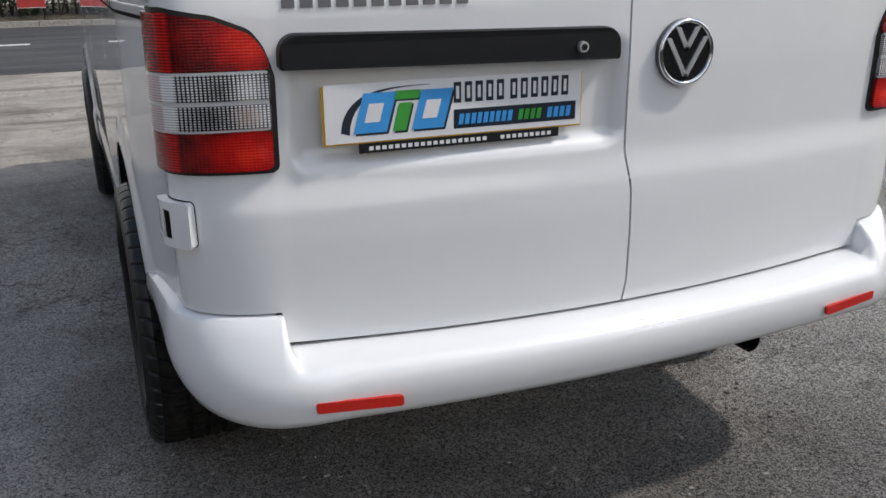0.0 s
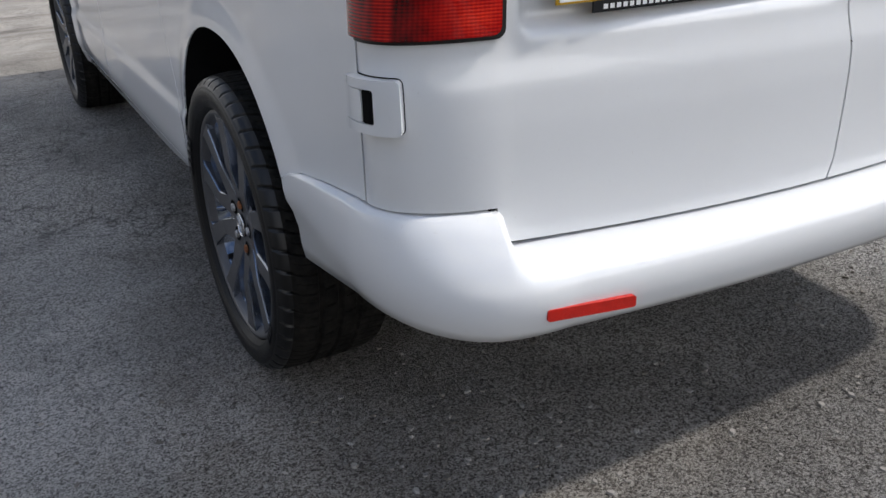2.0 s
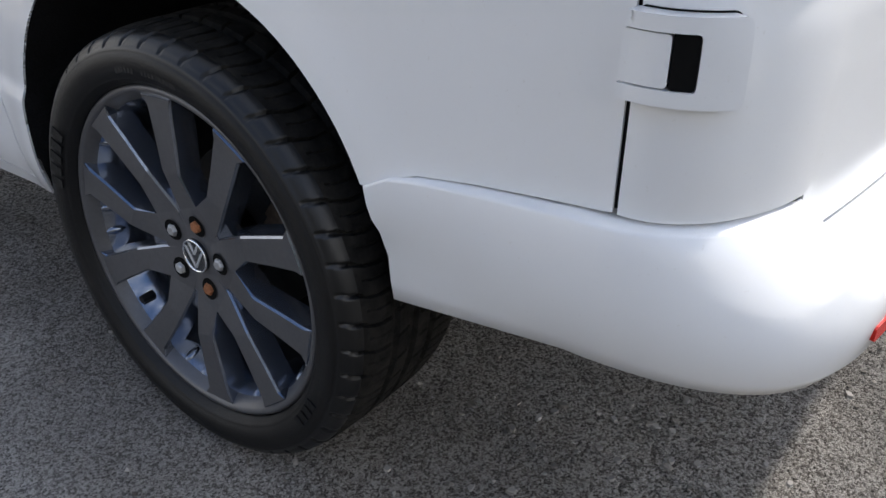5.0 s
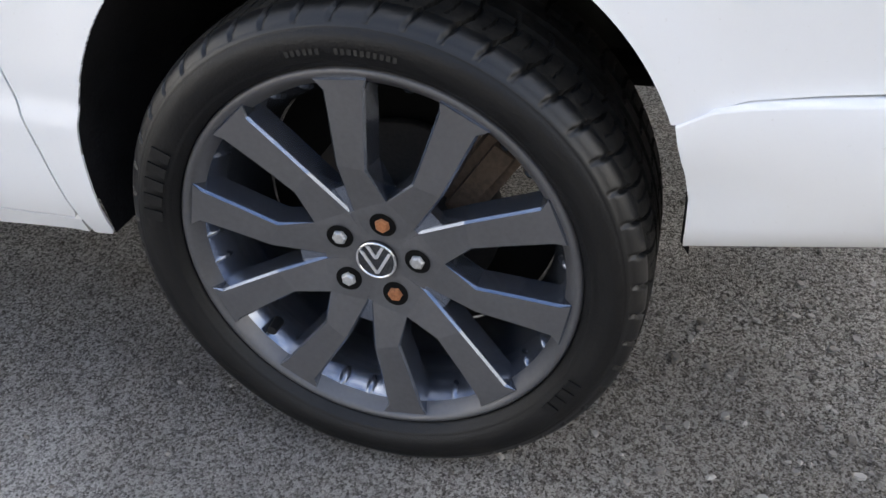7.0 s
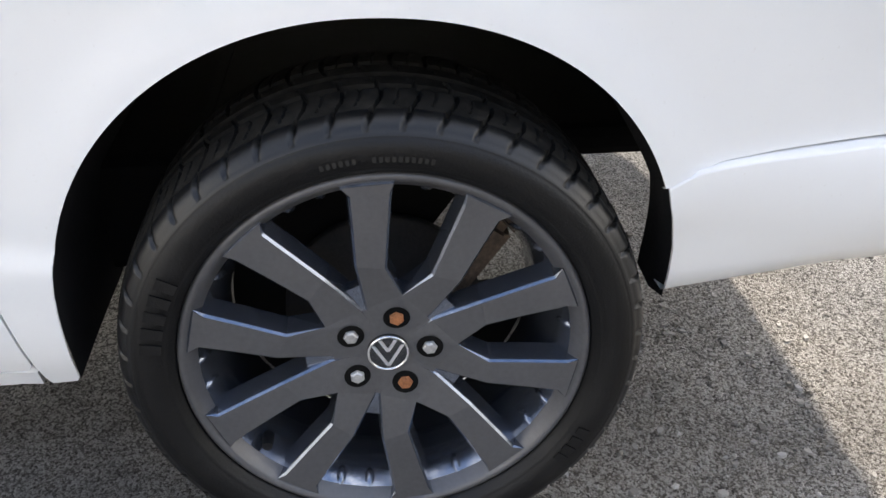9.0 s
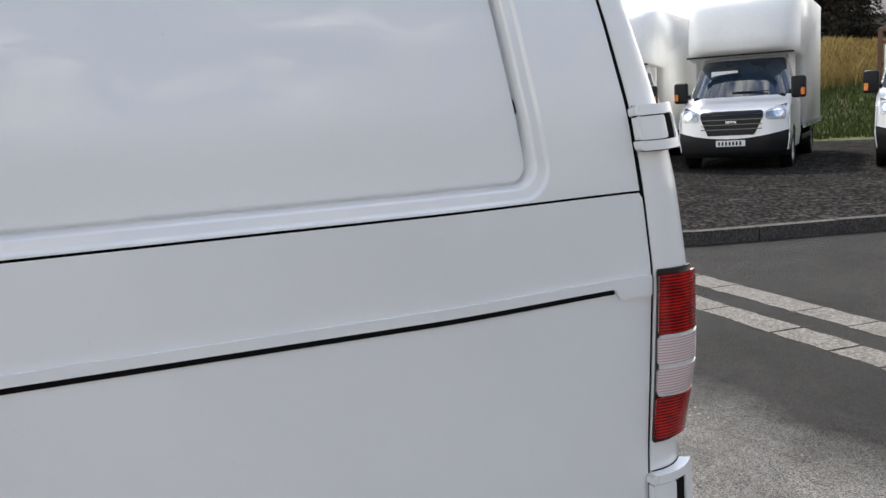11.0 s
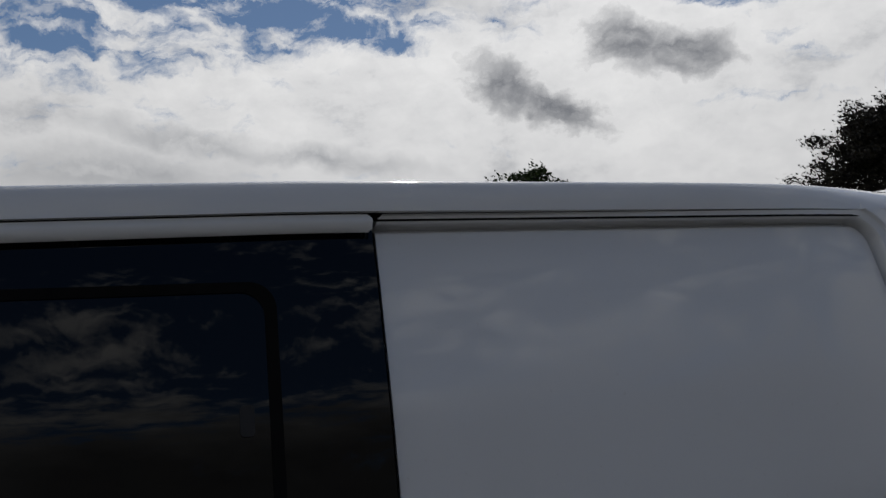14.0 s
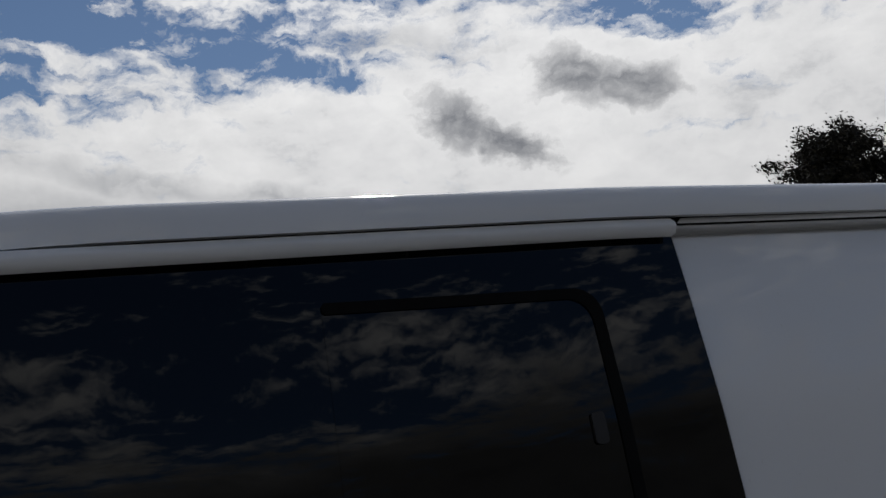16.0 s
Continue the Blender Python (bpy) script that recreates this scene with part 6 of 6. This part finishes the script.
def cab(t):
    vs_ = np.array(sorted(set(list(np.linspace(0, _d[-1], 60)))))
    us_ = np.linspace(-1, 1, 41)
    F = (1, 0, 0)
    glass_lo, glass_hi = nose_at(1.355), nose_at(2.06)
    body = sheet("cab", nose, us_, vs_, truck_white, t, keep=lambda u, v: v - nose_at(0.58), flange=0.0, out=F)
    sheet("front_bumper", nose, us_, vs_, black_plastic, t, "dark grey plastic bumper", keep=lambda u, v: nose_at(0.595 + 0.14 * u ** 2) - v, off=0.012, flange=0.02, out=F)
    sheet("windscreen", nose, us_, span(glass_lo, glass_hi, 0.04), screen_glass, t, keep=lambda u, v: rbox(u, v, -0.96, 0.96, glass_lo, glass_hi, 0.08), off=0.006, flange=0.006, out=F)
    g0, g1 = nose_at(0.66), nose_at(1.09)
    grille = sheet("grille", nose, span(-0.7, 0.7, 0.03), span(g0, g1, 0.02), black_plastic, t, "black trapezoid grille", keep=lambda u, v: np.minimum(rbox(u, v, -0.56, 0.56, g0, g1, 0.08), 0.62 + (g1 - v) * -0.45 - np.abs(u)), off=0.016, flange=0.015, out=F)
    for i in range(4):
        z = g0 + (g1 - g0) * (0.22 + 0.19 * i)
        sheet("grille_slat", nose, span(-0.54, 0.54, 0.05), span(z, z + 0.016, 0.016), gloss_black, grille, off=0.028, flange=0.012, out=F)
    for s in (-1, 1):
        h0, h1 = nose_at(0.92), nose_at(1.21)
        lamp = sheet("headlamp", nose, s * span(0.58, 0.99, 0.015), span(h0 - 0.02, h1 + 0.02, 0.012), headlamp_mat, t, "clear headlamp",
                     keep=lambda u, v: np.minimum(rbox(np.abs(u), v, 0.60, 0.93, h0, h1, 0.05), h0 + 0.17 + (np.abs(u) - 0.60) * 0.75 - v), off=0.010, flange=0.01, out=F)
        sheet("lamp_bowl", nose, s * span(0.68, 0.92, 0.012), span(h0 + 0.02, h0 + 0.30, 0.012), chrome, lamp,
              keep=lambda u, v: 0.085 - np.hypot(np.abs(u) - 0.80, v - h0 - 0.13), off=0.013, flange=0.004, out=F)
        mirror = part("mirror", box(-0.98, -0.82, s * 1.08 - 0.13, s * 1.08 + 0.13, 1.28, 1.68, 0.05, 3), black_plastic, t, "black door mirror", smooth=True)
        part("indicator", box(-0.835, -0.80, s * 1.16 - 0.035, s * 1.16 + 0.035, 1.33, 1.46, 0.012), amber, mirror)
        part("mirror_arm", box(-0.95, -0.88, min(s * 0.90, s * 1.0), max(s * 0.90, s * 1.0), 1.36, 1.44, 0.01), black_plastic, mirror)
        # door side
        flank = lambda x, z: (x, s * np.interp(z, [0.3, 0.6, 1.2, 1.45, 2.0, 2.2], [0.96, 1.0, 0.99, 0.93, 0.80, 0.76]), z)
        line = lambda z: np.interp(z, [p[1] for p in NOSE], [p[0] for p in NOSE]) - 0.30
        sheet("cab_side", flank, span(-2.1, -0.2, 0.05), span(0.36, 2.16, 0.04), truck_white, t,
              keep=lambda x, z: np.minimum(line(z) + 0.04 - x, np.hypot((x + 0.95) / 0.43, (z - 0.36) / 0.43) * 0.4 - 0.4), flange=0.02, out=(0, s, 0))
        sheet("side_window", flank, span(-1.95, -0.9, 0.04), span(1.40, 2.02, 0.04), tinted_glass, t,
              keep=lambda x, z: np.minimum(rbox(x, z, -1.92, 0.5, 1.42, 1.98, 0.06), line(z) - 0.10 - x), off=0.006, flange=0.006, out=(0, s, 0))
        road_wheel(t, -0.95, s * 0.97, 0.345, 0.22)
    part("wiper", box(-0.86, -0.83, -0.1, 0.55, 1.43, 1.45, 0.004), black_plastic, t)
    pl = part("number_plate", box(0.012, 0.03, -0.26, 0.26, 0.46, 0.57, 0.004), white_board, t)
    for i in range(7):
        part("plate_bar", box(0.0301, 0.032, -0.22 + i * 0.063, -0.185 + i * 0.063, 0.48, 0.55), navy_print, pl)
    part("badge", box(-0.035, -0.015, -0.10, 0.10, 0.86, 0.93, 0.02, 3), chrome, t)
    part("cab_back", box(-2.12, -2.04, -0.9, 0.9, 0.36, 2.15, 0.02), truck_white, t)
    part("dash", box(-1.5, -0.9, -0.85, 0.85, 1.0, 1.38, 0.05), black_void, t)
    part("chassis", box(-5.6, -0.6, -0.42, 0.42, 0.42, 0.62, 0.02), black_void, t)


def box_truck(m):
    t = thing("box_truck", "white box truck with an over-cab body parked on gravel", "truck", "parked trucks", m)
    cab(t)
    v, f = [], []
    prof = [(-6.0, 0.72), (-2.2, 0.72), (-2.2, 2.10), (-1.20, 2.14), (-1.02, 2.19), (-0.95, 2.30), (-0.96, 2.50), (-1.04, 2.82), (-1.17, 3.08), (-1.34, 3.24), (-1.58, 3.33), (-1.9, 3.36), (-6.0, 3.36)]
    n, across_ = len(prof), np.linspace(-1, 1, 27)
    for u in across_:
        e = abs(u)
        for x, z in prof:
            fx = x if x < -2.3 else -2.25 + (x + 2.25) * (1 - 0.10 * e ** 2 - 0.30 * e ** 9)
            v.append((fx, 1.05 * u, z if z < 1 else 0.72 + (z - 0.72) * (1 - 0.022 * e ** 12)))
    for i in range(26):
        for j in range(n):
            f.append((i * n + j, i * n + (j + 1) % n, (i + 1) * n + (j + 1) % n, (i + 1) * n + j))
    f += [tuple(range(n)), tuple(26 * n + j for j in range(n))]
    link_mesh("box_body", v, f, box_white, t, "white box body")
    for s in (-1, 1):
        part("corner_trim", box(-6.02, -2.18, s * 1.045 - 0.015, s * 1.045 + 0.015, 0.66, 0.78, 0.006), lens_frame, t)
        part("side_guard", box(-4.3, -2.4, s * 0.98 - 0.02, s * 0.98 + 0.02, 0.42, 0.52, 0.01), black_plastic, t)
        road_wheel(t, -4.6, s * 0.97, 0.345, 0.4)
    part("front_trim", box(-1.10, -0.95, -0.98, 0.98, 2.13, 2.16, 0.008), black_plastic, t)
    card = part("windscreen_card", box(-1.18, -1.17, -0.55, -0.05, 1.62, 1.86), white_board, t, "white price card behind the glass")
    return t


def tipper_truck(m):
    t = thing("tipper_truck", "white dropside truck with a brown headboard parked on gravel", "truck", "parked trucks", m)
    cab(t)
    part("load_bed", box(-5.6, -2.25, -1.02, 1.02, 0.78, 0.90, 0.02), black_plastic, t)
    for s in (-1, 1):
        part("dropside", box(-5.6, -2.3, s * 1.02 - 0.02, s * 1.02 + 0.02, 0.88, 1.28, 0.01), brown_rack, t)
        part("headboard_post", box(-2.30, -2.20, s * 0.98 - 0.04, s * 0.98 + 0.04, 0.88, 2.46, 0.01), brown_rack, t)
        road_wheel(t, -4.2, s * 0.97, 0.345, 0.4)
    for z in (1.0, 1.4, 1.8, 2.2, 2.44):
        part("headboard_bar", box(-2.28, -2.22, -0.96, 0.96, z - 0.03, z + 0.03, 0.008), brown_rack, t)
    return t


TRUCK_HEAD = math.degrees(math.atan2(0.676 + 0.12 * 0.737, -0.737 + 0.12 * 0.676))
box_body_truck = box_truck(pose(11.0, -9.84, 0.13, 0, 0, TRUCK_HEAD))
copy_thing(box_body_truck, pose(13.8, -8.55, 0.13, 0, 0, TRUCK_HEAD))
tipper_truck(pose(8.2, -11.77, 0.13, 0, 0, TRUCK_HEAD))


# ---- the road past the yard ----
ROAD_NEAR, ROAD_FAR, ROAD_MID = 10.45, 18.75, 14.62
v, f = [], []
rg = random.Random(21)
xs = [-60 + 0.5 * i for i in range(181)]
for x in xs:
    v += [(x, ROAD_NEAR + 0.05 * noise.noise((x * 1.3, 0, 3)) + 0.03 * noise.noise((x * 5, 0, 7)), 0.006), (x, ROAD_FAR, 0.006)]
f = [(2 * i, 2 * i + 2, 2 * i + 3, 2 * i + 1) for i in range(len(xs) - 1)]
tagged(link_mesh("road", v, f, road_mat, smooth=False), "dark smooth tarmac road past the yard", "road", kind="structure")
dashes = thing("road_marking_3", "broken white centre line painted on the road", "road marking", kind="structure")
for i in range(-4, 4):
    x1 = -1.58 + 6.0 * i
    ribbon("painted_dash", [(x1 - 3.2, ROAD_MID), (x1 - 1.6, ROAD_MID), (x1, ROAD_MID)], 0.20, 0.0, 0.012, dash_mat, dashes)
far_kerb = thing("kerb_2", "pale concrete kerb on the far side of the road", "kerb", kind="structure")
for i in range(44):
    x = -28 + 0.915 * i
    ribbon("kerb_stone", [(x, ROAD_FAR + 0.075), (x + 0.9, ROAD_FAR + 0.075)], 0.15, -0.02, 0.125 + rg.uniform(-0.006, 0.006), pale_kerb, far_kerb, jitter=0.004, rng=rg)
v, f = [], []
for i in range(121):
    x = -30 + 0.35 * i
    for j in range(6):
        v.append((x, ROAD_FAR + 0.15 + 0.5 * j, 0.105 + 0.05 * j + 0.03 * noise.noise((x * 2, j * 1.0, 5))))
f = [(i * 6 + j, i * 6 + j + 1, i * 6 + j + 7, i * 6 + j + 6) for i in range(120) for j in range(5)]
tagged(link_mesh("verge", v, f, verge_mat), "strip of bare brown soil and litter under a hedge", "verge", kind="structure")


def hedge(x0, x1, y, deep, high, seed):
    """Clipped hedge: stems, and leaves in clumps that leave dark hollows."""
    rg = random.Random(seed)
    top = thing("hedge", "dark green overgrown hedge behind the far kerb", "hedge", m=pose(0, y, 0.12))
    sv, sf, lv, lf = [], [], [], []
    x = x0
    while x < x1:
        base = Vector((x, rg.uniform(0.2, deep * 0.6), 0))
        for _ in range(3):
            tip = base + Vector((rg.gauss(0, 0.22), rg.gauss(0, 0.2), high * rg.uniform(0.5, 0.95)))
            b = len(sv)
            for c, r in ((base, 0.022), (tip, 0.007)):
                for k in range(5):
                    t = 2 * math.pi * k / 5
                    sv.append((c.x + r * math.cos(t), c.y + r * math.sin(t), c.z))
            sf += [(b + k, b + (k + 1) % 5, b + 5 + (k + 1) % 5, b + 5 + k) for k in range(5)]
        for _ in range(26):
            h = rg.random() ** 0.8
            c = Vector((x + rg.gauss(0, 0.3), rg.uniform(0.02, deep) + 0.12 * noise.noise((x * 1.7, h * 3, 1)), 0.06 + high * h * (0.92 + 0.1 * noise.noise((x * 0.9, 0, 2)))))
            for _ in range(20):
                p = c + Vector((rg.gauss(0, 0.09), rg.gauss(0, 0.08), rg.gauss(0, 0.07)))
                n = Vector((rg.gauss(0, 1), rg.gauss(-0.5, 1), rg.gauss(0.5, 1))).normalized()
                u = n.orthogonal().normalized()
                w = n.cross(u)
                d = rg.uniform(0.03, 0.075)
                b = len(lv)
                lv += [tuple(p - u * d * 0.6), tuple(p + w * d * 0.35), tuple(p + u * d * 0.7), tuple(p - w * d * 0.35)]
                lf.append((b, b + 1, b + 2, b + 3))
        x += 0.16
    link_mesh("stem", sv, sf, bark, top)
    tagged(link_mesh("foliage", lv, lf, hedge_leaf, top, smooth=False), kind="stuff")


hedge(-18.0, 6.0, ROAD_FAR + 0.62, 0.9, 1.9, 31)
notice = thing("roadside_sign", "small red roadside sign board on a thin post", "sign", m=pose(-1.55, ROAD_FAR + 0.45, 0.12))
part("board", box(-0.30, 0.24, -0.008, 0.008, 0.24, 0.66, 0.006), sign_red, notice, "red painted board with pale rim")
for z0, z1 in ((0.24, 0.252), (0.648, 0.66)):
    part("rim", box(-0.30, 0.24, -0.014, -0.009, z0, z1), dash_mat, notice)
post = bmesh.new()
bmesh.ops.create_cone(post, cap_ends=True, segments=10, radius1=0.012, radius2=0.012, depth=0.7, matrix=pose(0.19, 0.022, 0.28))
part("post", post, black_plastic, notice)

# ---- loose stones ----
rg = random.Random(9)
v, f = [], []
octa = [(0, 2, 4), (2, 1, 4), (1, 3, 4), (3, 0, 4), (2, 0, 5), (1, 2, 5), (3, 1, 5), (0, 3, 5)]
for _ in range(22000):
    x, y = rg.uniform(-2.2, 1.6), rg.uniform(-1.6, 2.2)
    w = 0.9 * max(0.0, min(1.0, 0.75 + 0.35 * x - 0.30 * abs(y - 0.2) + 0.5 * noise.noise((x * 2, y * 2, 3)))) + 0.05
    if rg.random() > w:
        continue
    s = 0.0012 + 0.0058 * rg.random() ** 5
    a = rg.uniform(0, 6.28)
    c_, s_ = math.cos(a), math.sin(a)
    b = len(v)
    for px, py, pz in ((1, 0, 0), (-1, 0, 0), (0, 1, 0), (0, -1, 0), (0, 0, 1), (0, 0, -1)):
        px, py, pz = px * s * rg.uniform(0.8, 1.6), py * s * rg.uniform(0.7, 1.2), pz * s * rg.uniform(0.4, 0.8)
        v.append((x + px * c_ - py * s_, y + px * s_ + py * c_, 0.0015 + pz + s * 0.25))
    f += [tuple(b + i for i in q) for q in octa]
tagged(link_mesh("loose_stones", v, f, stone_mat, smooth=False), "small pale loose stones on the tarmac", "stones", kind="stuff")

v, f = [], []
for _ in range(9000):
    x, y = rg.uniform(-1.5, 1.3), rg.uniform(-0.7, 1.0)
    if rg.random() > 0.05 + 0.9 * max(0.0, 0.35 - 0.25 * abs(x + 0.6) - 0.9 * abs(y - 0.30) + 0.5 * noise.noise((x * 2.3, y * 2.3, 7))):
        continue
    s = 0.0022 + 0.0070 * rg.random() ** 2.6
    a = rg.uniform(0, 6.28)
    c_, s_ = math.cos(a), math.sin(a)
    b = len(v)
    ring = [(math.cos(q) * rg.uniform(0.7, 1.15) * 1.35, math.sin(q) * rg.uniform(0.7, 1.1)) for q in (0.2, 1.3, 2.3, 3.4, 4.4, 5.4)]
    tilt, hgt = rg.uniform(-0.12, 0.12), rg.uniform(0.35, 0.65)
    for q, zz in ((1.0, 0.0), (0.78, hgt)):
        for px, py in ring:
            px, py = px * s * q, py * s * q
            v.append((x + px * c_ - py * s_, y + px * s_ + py * c_, 0.001 + (zz + tilt * px / s) * s))
    f += [tuple(b + 6 + i for i in range(6))] + [(b + i, b + (i + 1) % 6, b + 6 + (i + 1) % 6, b + 6 + i) for i in range(6)]
tagged(link_mesh("stone_chips", v, f, chip_mat, smooth=False), "flat pale stone chips scattered behind the wheel", "stones", kind="stuff")

# ---- wooded hillside across the valley, unseen, added to darken the flank's reflections ----
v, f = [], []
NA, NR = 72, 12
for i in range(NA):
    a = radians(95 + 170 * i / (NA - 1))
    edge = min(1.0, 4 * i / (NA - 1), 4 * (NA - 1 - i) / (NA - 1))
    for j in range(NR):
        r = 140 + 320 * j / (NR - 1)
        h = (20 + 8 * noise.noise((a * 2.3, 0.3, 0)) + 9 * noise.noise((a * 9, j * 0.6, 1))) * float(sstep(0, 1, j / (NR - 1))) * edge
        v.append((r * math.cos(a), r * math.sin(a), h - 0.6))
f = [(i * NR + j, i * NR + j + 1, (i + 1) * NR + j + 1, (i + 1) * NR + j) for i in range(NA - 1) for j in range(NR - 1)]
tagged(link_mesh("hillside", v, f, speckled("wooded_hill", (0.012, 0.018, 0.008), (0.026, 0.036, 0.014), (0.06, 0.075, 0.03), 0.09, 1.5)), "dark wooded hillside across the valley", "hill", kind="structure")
